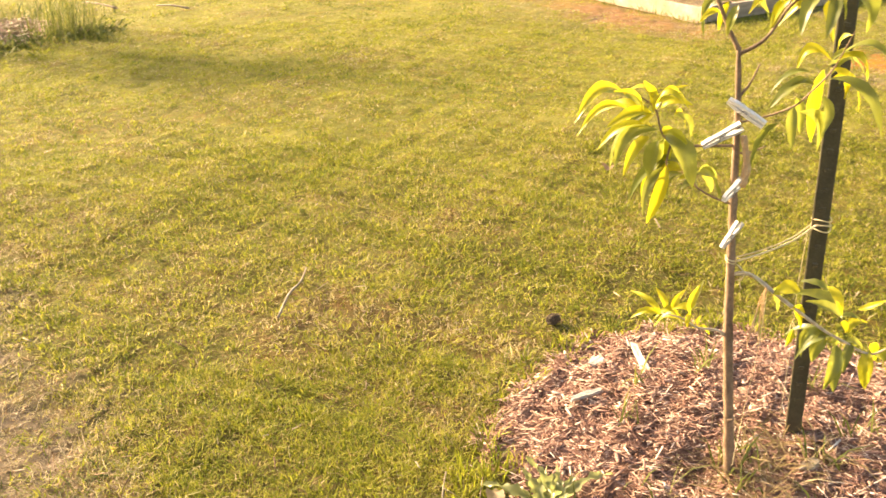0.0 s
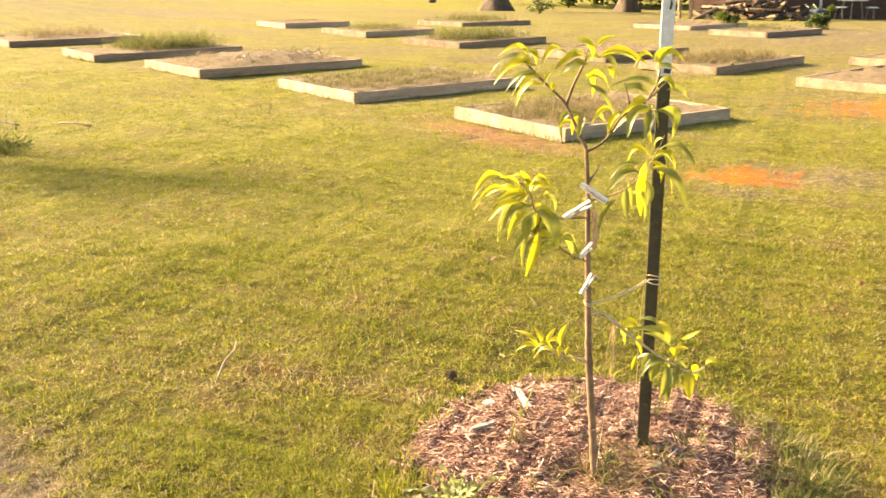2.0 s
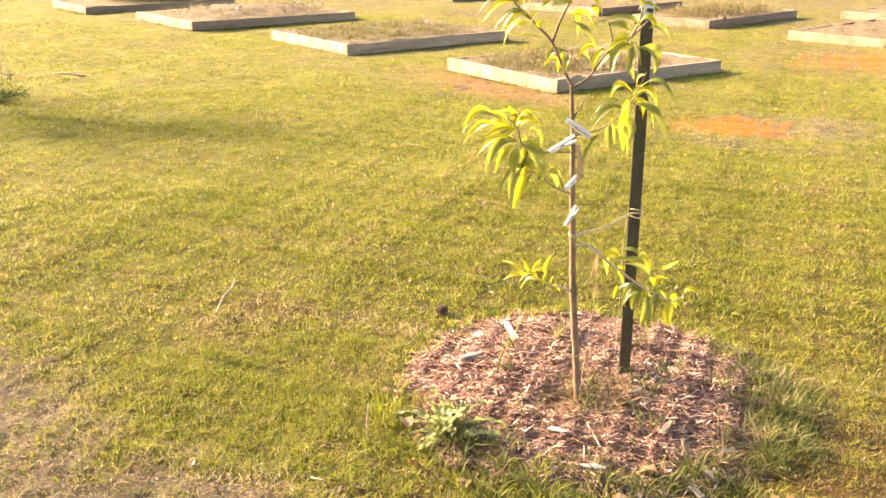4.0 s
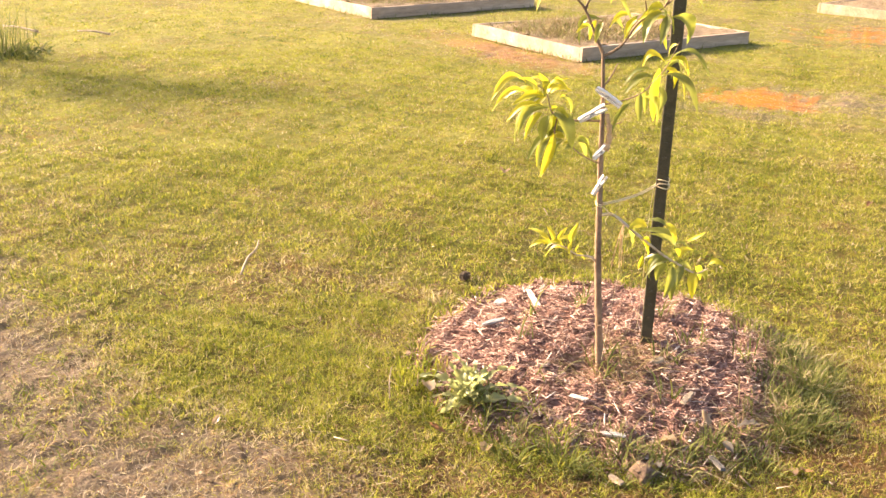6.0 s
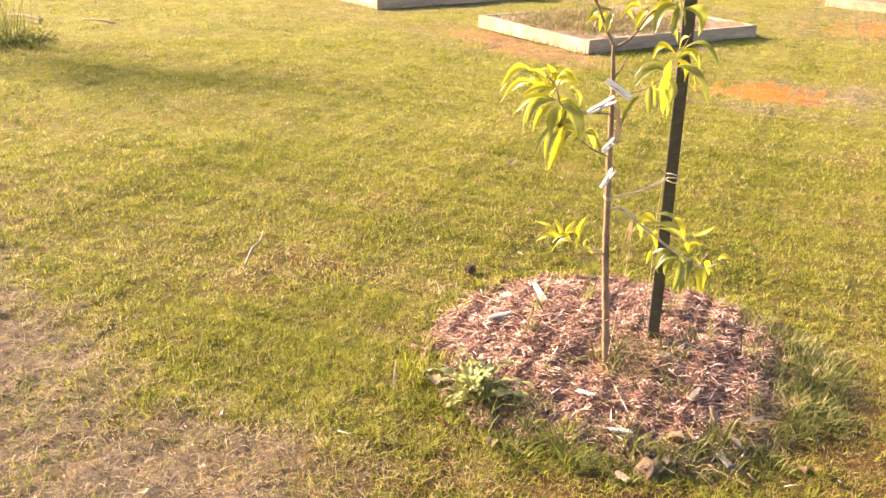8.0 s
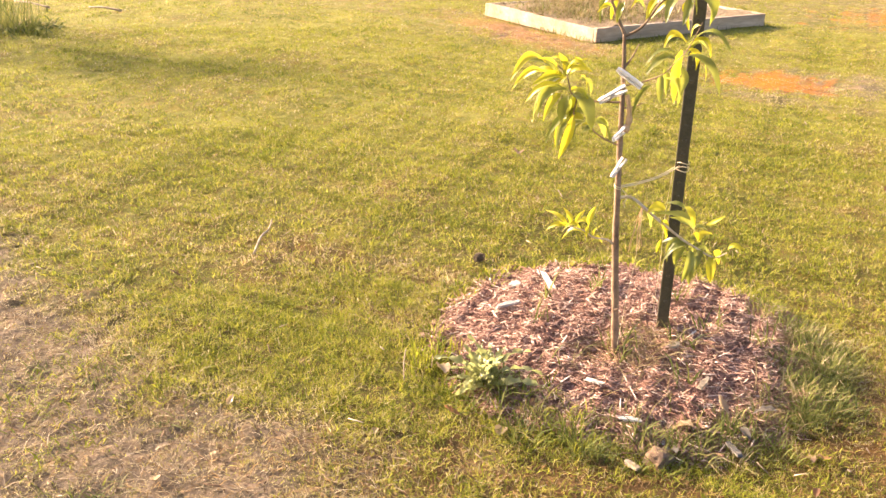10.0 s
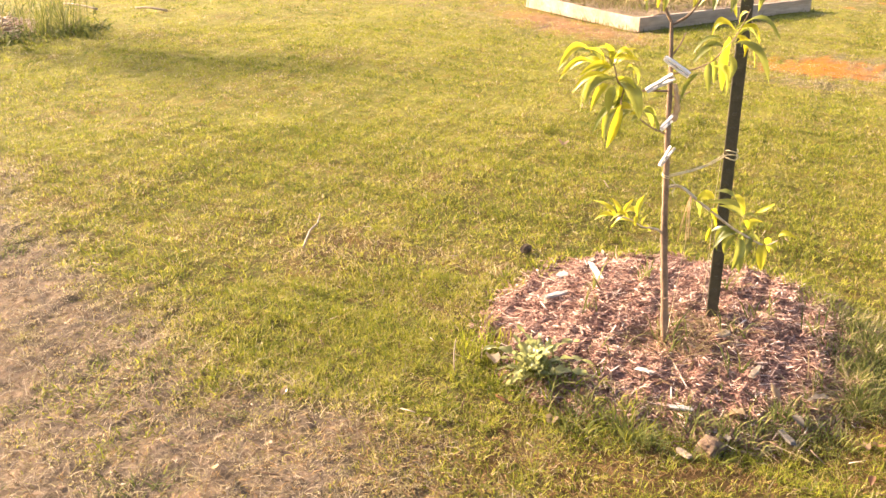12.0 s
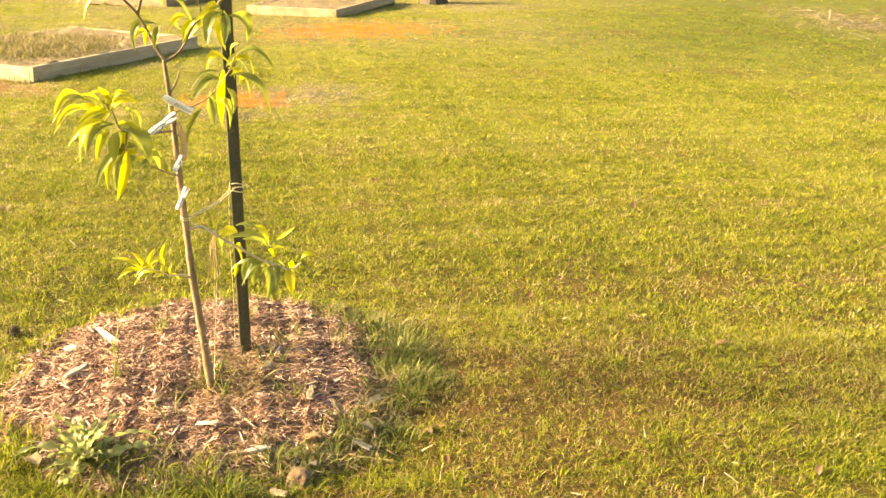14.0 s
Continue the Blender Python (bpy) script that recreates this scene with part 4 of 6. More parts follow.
leafy(trunk, -0.02, 0.7, [
    (-0.070, 1.119, -0.127, 1.047, 0.35, 0.0155, "o"), (-0.072, 1.115, -0.087, 1.056, 0.15, 0.0140, "o"), (-0.050, 1.115, -0.014, 1.086, 0.2, 0.0186, "o")])

# ---- the steel post and its ties ----
PX, PY = 0.236, 0.004
post = holder("steel_post", (PX, PY, 0), "dark green studded steel fence post with white painted top in mulch", "post")
post.matrix_basis = pose(PX, PY, 0, 0.6, -0.4, -41)


def post_piece(z0, z1):
    bm = bmesh.new()
    add_box(bm, (0.037, 0.006, z1 - z0), pose(0, 0, (z0 + z1) / 2), 0.0015)
    add_box(bm, (0.006, 0.032, z1 - z0), pose(0, 0.019, (z0 + z1) / 2), 0.0015)
    return bm


part("shaft", post_piece(-0.25, 1.205), POST_GREEN, post, "dark green steel shaft")
part("painted_top", post_piece(1.2052, 1.56), POST_WHITE, post, "white painted top")
stud = None
for i in range(24):
    if stud is None:
        bm = bmesh.new()
        add_box(bm, (0.012, 0.003, 0.009), pose(0, -0.0042, 0), 0.001)
        stud = part("stud", bm, POST_GREEN, post)
        stud.location = (0, 0, 0.16)
    else:
        s2 = new("stud", stud.data)
        s2.parent = post
        s2.location = (0, 0, 0.16 + i * 0.0445)
for z, w, h in ((1.395, 0.006, 0.02), (1.41, 0.003, 0.012), (1.22, 0.02, 0.012)):
    bm = bmesh.new()
    add_box(bm, (w, 0.0012, h), pose(0.006, -0.0036, z, 0, 12, 0), 0.0, 0.001)
    part("paint_chip", bm, CHIPPED, post, "bare chipped spot")

twine = holder("twine_tie", (0, 0, 0), "pale jute twine tying the trunk to the steel post", "twine")
twine.matrix_basis = pose(0, 0, 0)
p_at = Vector((PX, PY, 0))


def strand(points, r, name, n=24, material=TWINE, sides=5):
    bm = bmesh.new()
    add_tube(bm, smooth_line(points, n), r, sides)
    return part(name, bm, material, twine)


for z, k in ((0.612, 0), (0.624, 1), (0.601, 2)):
    strand([p_at + Vector((0.0205 * math.cos(t), 0.0205 * math.sin(t), z + 0.003 * math.sin(t * 2 + k))) for t in np.linspace(0, 2 * math.pi * 0.98, 12)], 0.0017, "loop")
strand([at(-0.03, 0.592, -0.012), at(0.035, 0.593, 0.035), at(0.1, 0.601, 0.083), p_at - AWAY * 0.018 + RIGHT * -0.012 + Vector((0, 0, 0.616))], 0.0022, "strand")
strand([at(-0.03, 0.588, 0.014), at(0.04, 0.589, 0.062), at(0.1, 0.597, 0.105), p_at + RIGHT * -0.02 + Vector((0, 0, 0.609))], 0.0017, "strand")
for z in (0.594, 0.588):
    strand([at(-0.040, z) + Vector((0.0105 * math.cos(t), 0.0105 * math.sin(t), 0.004 * math.sin(t))) for t in np.linspace(0, 2 * math.pi * 0.98, 12)], 0.0015, "loop")
strand([at(-0.028, 0.585, -0.014), at(-0.012, 0.565, -0.016), at(-0.02, 0.545, -0.014), at(-0.016, 0.53, -0.014)], 0.0016, "loose_end", 14)
strand([at(-0.03, 0.562, -0.014), at(-0.005, 0.568, -0.02), at(0.012, 0.556, -0.02), at(0.03, 0.54, -0.022)], 0.0018, "loose_end", 14)
strand([p_at + Vector((-0.022, 0.016, 0.60)), p_at + Vector((-0.03, 0.018, 0.45)), p_at + Vector((-0.024, 0.02, 0.3)), p_at + Vector((-0.03, 0.02, 0.12))], 0.0008, "loose_end")
strand([at(0.036, 0.535, -0.022), at(0.03, 0.4, -0.03), at(0.015, 0.25, -0.03), at(0.0, 0.1, -0.04)], 0.0007, "loose_end", 14)
for k in range(6):
    sway = 0.012 * math.sin(k * 2.3)
    strand([at(0.034, 0.538, -0.022), at(0.030 + 0.3 * sway, 0.50, -0.024 + 0.004 * k), at(0.026 + sway, 0.465 - 0.004 * k, -0.024), at(0.028 + 1.7 * sway, 0.425 - 0.008 * k, -0.03 + 0.006 * k)], 0.0010, "frayed_end", 12, TAPE, 4)
bm = bmesh.new()
limb(bm, [at(-0.040, 0.86, -0.006), at(-0.031, 0.82, -0.008), at(-0.028, 0.785, -0.006), at(-0.036, 0.755, -0.004)], 0.006, 0.011, 10, 6, 0.2)
part("tape_wrap", bm, TAPE, twine, "tan tape hanging along the trunk")

# ---- clothes pegs on the trunk ----


def clothes_peg(m, gape):
    peg = holder("clothes_peg", (0, 0, 0), "weathered grey wooden clothes peg clipped to the trunk", "clothes peg", "pegs on the young tree")
    peg.matrix_basis = m
    for s in (-1, 1):
        bm = bmesh.new()
        line = [(-0.042, 0.0035 + gape * 1.6), (-0.02, 0.0035 + gape), (0.0, 0.0030), (0.012, 0.0042), (0.03, 0.0036), (0.042, 0.0030)]
        thick = [0.003, 0.0045, 0.0055, 0.005, 0.0045, 0.003]
        rows = []
        for (x, y), t in zip(line, thick):
            rows.append([bm.verts.new((x, s * (y + dy), dz)) for dy, dz in ((-0.002, -0.0045), (t, -0.0045), (t, 0.0045), (-0.002, 0.0045))])
        for p, q in zip(rows, rows[1:]):
            for k in range(4):
                bm.faces.new((p[k], p[(k + 1) % 4], q[(k + 1) % 4], q[k]))
        bm.faces.new(rows[0])
        bm.faces.new(rows[-1][::-1])
        bmesh.ops.recalc_face_normals(bm, faces=bm.faces[:])
        part("prong", bm, PEG_WOOD, peg)
    bm = bmesh.new()
    add_tube(bm, [(0.002 + 0.0042 * math.cos(t), 0.0042 * math.sin(t), -0.0065 + 0.013 * t / 22) for t in np.linspace(0, 22, 60)], 0.0009, 5)
    add_tube(bm, [(0.006, 0.002, 0.0062), (0.015, 0.009, 0.0058), (0.018, 0.0118, 0.0)], 0.0009, 5)
    add_tube(bm, [(0.006, -0.002, -0.0062), (0.015, -0.009, -0.0058), (0.018, -0.0118, 0.0)], 0.0009, 5)
    part("spring", bm, STEEL, peg, "rusty wire spring")
    return peg


def peg_pose(a0, h0, a1, h1, d, spin, turn=0.0):
    p, q = at(a0, h0, d), at(a1, h1, d - turn)
    x = (q - p).normalized()
    y = x.cross(-AWAY).normalized()
    z = x.cross(y)
    m = Matrix((x, y, z)).transposed().to_4x4()
    return Matrix.Translation((p + q) / 2) @ m @ pose(0, 0, 0, spin, 0, 0)


clothes_peg(peg_pose(-0.003, 0.887, -0.08, 0.936, -0.036, -30, -0.03), 0.001)
clothes_peg(peg_pose(-0.049, 0.880, -0.115, 0.842, -0.012, -25), 0.003)
clothes_peg(peg_pose(-0.032, 0.766, -0.072, 0.744, 0.0, -25, 0.05) @ Matrix.Scale(0.9, 4), 0.003)
clothes_peg(peg_pose(-0.028, 0.686, -0.066, 0.618, -0.016, -30) @ Matrix.Scale(0.78, 4), 0.004)


# ---- the second tree ----
PALE_CHIPS = mat("pale_chips", 0.85, 0.2)
base(PALE_CHIPS, ramp(PALE_CHIPS, island(PALE_CHIPS), [(0.0, (0.17, 0.11, 0.07)), (0.6, (0.27, 0.195, 0.135)), (1.0, (0.42, 0.35, 0.27))]))
RUSTY = speckled("rusty_post", (0.042, 0.027, 0.015), (0.084, 0.057, 0.03), 20, 0.7)
T2 = Vector((-0.40, 7.66, 0))
mulch2 = holder("mulch_ring", (T2.x, T2.y, 0), "low weedy ring of pale wood chip mulch", "mulch")
bm = bmesh.new()
bmesh.ops.create_grid(bm, x_segments=30, y_segments=30, size=0.8)
for v in list(bm.verts):
    if v.co.length > 0.8:
        bm.verts.remove(v)
for v in bm.verts:
    v.co.z = float(mound_z(v.co.x, v.co.y, 0, 0, 0.75, 0.055))
part("mulch_bed", bm, MULCH, mulch2, smooth=True)
sc = scatter_chips("shredded_mulch", 41, 1600, 0, 0, 0.7, lambda x, y: mound_z(x, y, 0, 0, 0.75, 0.055), 0.05, 0.26, PALE_CHIPS, 3.5)
sc.parent = mulch2
tagged(sc, "coarse shredded wood mulch", kind="stuff")

R2, A2 = Vector((0.954, -0.3, 0)), Vector((0.3, 0.954, 0))


def at2(a, h, d=0.0):
    return T2 + R2 * a + A2 * d + Vector((0, 0, h))


tree2 = holder("young_peach_tree", (0, 0, 0), "leafy young peach tree with green drooping leaves in mulch", "tree")
tree2.matrix_basis = pose(0, 0, 0)
bm = bmesh.new()
limb(bm, [at2(-0.03, 0.02), at2(-0.03, 0.35), at2(-0.03, 0.69), at2(-0.05, 1.14), at2(-0.02, 1.5), at2(0.0, 1.8)], 0.028, 0.006, 24, 8, 0.05)
part("trunk", bm, BARK, tree2, smooth=True)
rng = np.random.default_rng(51)
for a0, h0, a1, h1, d1, n in ((-0.03, 0.74, 0.5, 0.80, -0.1, 22), (-0.04, 0.98, 1.0, 1.33, 0.1, 44), (-0.04, 0.85, 0.65, 1.05, -0.2, 24), (-0.05, 1.12, -0.4, 1.45, 0.0, 20), (-0.03, 0.62, -0.42, 0.75, -0.15, 30), (-0.05, 1.2, 0.75, 1.5, -0.1, 32), (-0.02, 0.9, -0.15, 1.3, -0.5, 20), (-0.02, 1.2, 0.2, 1.6, 0.3, 18), (-0.03, 0.95, 0.15, 1.15, -0.35, 18), (-0.05, 1.0, -0.55, 1.15, 0.1, 22)):
    bm = bmesh.new()
    p, q = at2(a0, h0), at2(a1, h1, d1)
    mid = p.lerp(q, 0.5) + Vector((0, 0, 0.05))
    limb(bm, [p, mid, q], 0.010, 0.004, 9, 6, 0.08)
    br = part("branch", bm, BARK, tree2, smooth=True)
    shoot_leaves(rng, br, p.lerp(q, 0.35), q, int(n * (2.0 if a1 > 0.4 else 1.4)), 2.15, 0.15, -80, 0)
post2 = holder("steel_post", (-0.26, 7.62, 0), "leaning rusty brown steel fence post beside the leafy tree", "post")
post2.matrix_basis = pose(-0.26, 7.62, 0, 2, -4, -60)
part("shaft", post_piece(-0.2, 1.5), RUSTY, post2, "rusty brown steel shaft")
part("painted_top", post_piece(1.5002, 1.85), POST_WHITE, post2, "white painted top")


def tuft(name, n, cx, cy, rx, ry, h0, h1, w, seed, label, material=TALL_GRASS, height=None, bend=(0.2, 1.2), ring=None, arc=None, cat="grass"):
    g = np.random.default_rng(seed)
    if ring:
        a = np.radians(g.uniform(*(arc or (0, 360)), n))
        d = g.normal(ring[0], ring[1], n)
        x, y = cx + d * np.cos(a), cy + d * np.sin(a)
    else:
        x, y = g.normal(cx, rx, n), g.normal(cy, ry, n)
    z = np.maximum(height(x, y), -0.005) if height else lawn_z(x, y) - 0.004
    me = blades(x, y, z, g.uniform(h0, h1, n), w * g.uniform(0.6, 1.4, n), g.uniform(*bend, n), np.clip(g.normal(0.36, 0.28, n), 0, 1), material, name, g)
    return tagged(new(name, me), label, cat, kind="stuff")


tuft("tall_grass", 210, 0.30, 7.15, 0.16, 0.2, 0.12, 0.62, 0.006, 61, "tall seeding grass beside the leafy tree", bend=(0.05, 0.5))
tuft("low_weeds", 1100, -0.55, 7.02, 0.42, 0.2, 0.03, 0.15, 0.020, 62, "low green weeds at the mulch edge", bend=(0.6, 1.8))
tuft("low_weeds", 400, -1.0, 7.6, 0.25, 0.4, 0.04, 0.18, 0.022, 63, "low green weeds at the mulch edge", bend=(0.6, 1.8))
tuft("low_weeds", 200, 0.36, 7.08, 0.2, 0.14, 0.03, 0.14, 0.020, 661, "low green weeds under tall grass at the mulch edge", bend=(0.6, 1.8))
tuft("low_weeds", 420, -0.3, 8.2, 0.5, 0.16, 0.04, 0.2, 0.016, 662, "low green weeds behind the leafy tree", bend=(0.4, 1.6))

# ---- grass round the mulch ----


def edge_clumps(count, per, arc, ring, h0, h1, w, seed, label, material=TALL_GRASS, bend=(0.2, 1.3), tone=(0.38, 0.25), spread=0.016):
    """Separate clumps of long grass round the rim of the mulch, each falling outwards from its middle."""
    g = np.random.default_rng(seed)
    a, d = np.radians(g.uniform(*arc, count)), g.normal(*ring, count)
    cx, cy, tall, own = MX + d * np.cos(a), MY + d * np.sin(a), g.uniform(0.5, 1.0, count), g.normal(*tone, count)
    cx, cy, tall, own = [np.repeat(q, per) for q in (cx, cy, tall, own)]
    n = len(cx)
    ox, oy = g.normal(0, spread, n), g.normal(0, spread, n)
    x, y = cx + ox, cy + oy
    z = np.maximum(mound_z(x, y), lawn_z(x, y)) - 0.006
    me = blades(x, y, z, (h0 + (h1 - h0) * tall) * g.uniform(0.5, 1.1, n), w * g.uniform(0.6, 1.3, n), g.uniform(*bend, n), np.clip(own + g.normal(0, 0.14, n), 0, 1), material, "tall_grass", g, np.arctan2(oy, ox) + g.normal(0, 0.7, n))
    return tagged(new("tall_grass", me), label, "grass", kind="stuff")


edge_clumps(64, 17, (-88, -30), (0.63, 0.038), 0.035, 0.09, 0.0042, 64, "long green grass along the mulch edge", tone=(0.42, 0.27))
edge_clumps(36, 15, (-32, 28), (0.63, 0.03), 0.03, 0.07, 0.0036, 264, "green grass along the mulch edge", GRASS)
edge_clumps(30, 22, (-72, -15), (0.57, 0.05), 0.03, 0.08, 0.0036, 164, "thin green grass growing into the mulch")
edge_clumps(85, 18, (-165, -62), (0.64, 0.045), 0.03, 0.085, 0.0036, 65, "long thin grass along the mulch edge", tone=(0.36, 0.27))
edge_clumps(34, 14, (-150, -70), (0.55, 0.04), 0.02, 0.06, 0.0030, 165, "thin grass growing into the mulch", tone=(0.6, 0.25))
edge_clumps(44, 15, (135, 215), (0.61, 0.055), 0.025, 0.075, 0.0040, 66, "long green grass along the mulch edge", GRASS)
edge_clumps(40, 16, (12, 125), (0.64, 0.03), 0.03, 0.075, 0.0046, 67, "short grass along the mulch edge", GRASS)
edge_clumps(6, 14, (146, 160), (0.68, 0.04), 0.04, 0.09, 0.0045, 68, "bright green grass tuft", GRASS, (0.1, 0.8), (0.4, 0.1))
edge_clumps(60, 5, (-170, -10), (0.585, 0.06), 0.04, 0.11, 0.0034, 69, "dry straw lying along the mulch edge", DRY_GRASS, (1.0, 2.2), (0.6, 0.3))
for i, (x, y, n) in enumerate(((0.03, 0.02, 26), (-0.05, 0.28, 10), (0.2, -0.12, 16), (0.36, -0.1, 14), (0.45, 0.1, 14), (0.3, 0.36, 16), (0.02, -0.25, 14), (-0.2, 0.05, 8), (0.42, -0.25, 18), (0.1, 0.4, 8), (-0.02, -0.05, 12))):
    tuft("grass_tuft", n, x, y, 0.025, 0.025, 0.04, 0.12, 0.005, 70 + i, "small grass tuft growing through the mulch", height=mound_z)
tuft("straw", 300, 0.06, -0.05, 0.11, 0.075, 0.03, 0.1, 0.0036, 90, "dry orange straw on the mulch", DRY_GRASS, height=mound_z, bend=(1.2, 2.4))

g = np.random.default_rng(88)
for i in range(16):
    x, y = g.uniform(-2.0, -1.15), g.uniform(-0.1, 3.2)
    tuft("grass_tuft", int(g.integers(30, 80)), x, y, 0.035, 0.035, 0.02, 0.055, 0.004, 400 + i, "small grass tuft growing on the worn path", bend=(0.6, 2.0))

# ---- weed rosette ----
weed = holder("weed", (-0.42, 0.13, 0.025), "grey-green jagged weed rosette at the mulch edge", "weed")
WL = [leaf_mesh("weed_leaf", l, 0.027, d, 0.45, WEED_LEAF, 0.006, 17) for l, d in ((0.16, 0.5), (0.135, 0.9), (0.18, 1.2), (0.11, 0.3))]
rng = np.random.default_rng(95)
for i in range(44):
    put_leaf(WL[i % 4], weed, (rng.uniform(-0.03, 0.03), rng.uniform(-0.03, 0.03), 0.0), i * 137.5, 15 + 58 * (i / 43) + rng.normal(0, 9), rng.normal(0, 25), rng.uniform(0.65, 1.15))

tuft("grass_tuft", 90, -0.47, 0.07, 0.07, 0.06, 0.05, 0.13, 0.004, 96, "thin green grass growing through the weed", height=mound_z)

# ---- litter ----
DL, PALE_LEAF, GREY_LEAF = [[leaf_mesh("dead_leaf", 0.075, 0.042, d, 0.5, m, 0.004, 8) for d in (-0.9, 0.6, 1.4)] for m in (
    DEAD_LEAF, leaf_mat("pale_dead_leaf", (0.252, 0.186, 0.114), (0.372, 0.288, 0.192), (0.3, 0.216, 0.12)), leaf_mat("grey_dead_leaf", (0.12, 0.102, 0.084), (0.216, 0.192, 0.168), (0.12, 0.102, 0.084)))]


def dead_leaf(x, y, heading, k, size, label, lift=0.012, group=None):
    ob = new("dead_leaf", (group or DL)[k])
    ob.matrix_basis = Matrix.Translation((x, y, max(float(mound_z(x, y)), 0.0) + lift)) @ pose(0, 0, 0, 8, -6, heading) @ Matrix.Scale(size, 4)
    return tagged(ob, label, "leaf", "fallen leaves")


dead_leaf(0.36, -0.60, 20, 1, 0.75, "curled brown dead leaf on the grass")
dead_leaf(0.40, -0.56, 120, 1, 0.6, "curled brown dead leaf on the grass")
dead_leaf(0.0, -0.69, 60, 2, 1.0, "crumpled pinkish dead leaf on the grass", 0.02)
dead_leaf(0.05, -0.70, 190, 0, 0.9, "crumpled pinkish dead leaf on the grass", 0.02)
dead_leaf(-0.50, 0.22, 60, 1, 1.2, "pale tan dead leaf beside the weed", 0.04, PALE_LEAF)
dead_leaf(1.25, 1.75, 40, 1, 1.5, "reddish dead leaf on the lawn", 0.055)
dead_leaf(-0.42, -0.06, 10, 1, 0.8, "tan dead leaf in the grass", 0.02)
dead_leaf(-0.152, -0.417, 100, 2, 1.0, "pale tan dead leaf at the mulch edge", 0.03, PALE_LEAF)
dead_leaf(-0.03, -0.435, 70, 0, 0.75, "pale dead leaf at the mulch edge", 0.04, PALE_LEAF)
dead_leaf(-0.06, -0.50, 250, 1, 0.65, "curled grey dead leaf at the mulch edge", 0.04, GREY_LEAF)
dead_leaf(0.09, -0.52, 130, 1, 0.9, "grey dead leaf in long grass at the mulch edge", 0.05, GREY_LEAF)
dead_leaf(-0.275, -0.455, 60, 2, 0.8, "curled grey dead leaf against the rock", 0.035, GREY_LEAF)
dead_leaf(-0.58, -0.10, 30, 1, 0.9, "tan dead leaf in the grass", 0.025, PALE_LEAF)
dead_leaf(-0.60, 0.03, 140, 0, 0.8, "reddish tan dead leaf beside the weed", 0.03)
dead_leaf(-0.10, -0.76, 200, 1, 0.5, "small orange dead leaf on the grass", 0.025)

for x, y, turn, k, size in ((0.72, -1.62, 150, 0, 0.57), (1.53, -1.74, 250, 1, 0.64), (1.68, -1.48, 50, 2, 0.48), (2.12, -2.12, 250, 0, 0.67), (2.45, 0.36, 180, 1, 0.77), (6.42, -1.33, 30, 2, 0.54), (1.05, -0.75, 340, 0, 0.59), (0.88, -1.49, 110, 1, 0.78), (0.15, -1.73, 160, 2, 0.54), (2.35, -1.02, 10, 0, 0.78)):
    dead_leaf(x, y, turn, k, size, "small brown dead leaf lying in the lawn", 0.028)


def stick(name, pts, r0, r1, material, label):
    bm = bmesh.new()
    limb(bm, pts, r0, r1, 4 * len(pts), 6, 0.15)
    return tagged(part(name, bm, material, None, smooth=True), label, "stick")


stick("stick", [(-0.245, 1.675, 0.035), (-0.33, 1.55, 0.05), (-0.40, 1.49, 0.05), (-0.49, 1.385, 0.035)], 0.003, 0.005, STICK_WOOD, "thin pale bent stick lying on the lawn")
stick("stick", [(0.80, 8.5, 0.05), (0.85, 8.2, 0.07), (0.95, 7.92, 0.05)], 0.008, 0.012, STICK_WOOD, "pale stick lying on the lawn")
stick("stick", [(1.28, 7.78, 0.05), (1.35, 7.6, 0.065), (1.45, 7.42, 0.05)], 0.008, 0.011, STICK_WOOD, "pale stick lying on the lawn")
stick("straw_stalk", [(-0.60, 0.29, 0.02), (-0.578, 0.32, 0.06), (-0.548, 0.350, 0.085)], 0.0022, 0.0016, STICK_WOOD, "bleached stalk standing in the grass")


def slab(name, x, y, heading, l, w, t, label, lift=0.012, tilt=6, material=PALE_WOOD):
    bm = bmesh.new()
    n = 7
    rows = []
    for i in range(n):
        f = i / (n - 1)
        ww = w * (0.55 + 0.45 * math.sin(math.pi * (0.15 + 0.7 * f))) * random.uniform(0.8, 1.15)
        rows.append([bm.verts.new(((f - 0.5) * l + (random.uniform(-0.13, 0.13) * l if i in (0, n - 1) else 0), s * ww / 2 + random.uniform(-1, 1) * w * 0.06, dz * t / 2 + random.uniform(-1, 1) * t * 0.15)) for s, dz in ((-1, -1), (1, -1), (0.85, 1), (-0.85, 1))])
    for p, q in zip(rows, rows[1:]):
        for k in range(4):
            bm.faces.new((p[k], p[(k + 1) % 4], q[(k + 1) % 4], q[k]))
    bm.faces.new(rows[0])
    bm.faces.new(rows[-1][::-1])
    bmesh.ops.recalc_face_normals(bm, faces=bm.faces[:])
    ob = part(name, bm, material)
    ob.matrix_basis = pose(x, y, on_mulch(x, y, lift), tilt, tilt, heading)
    return tagged(ob, label, "wood")


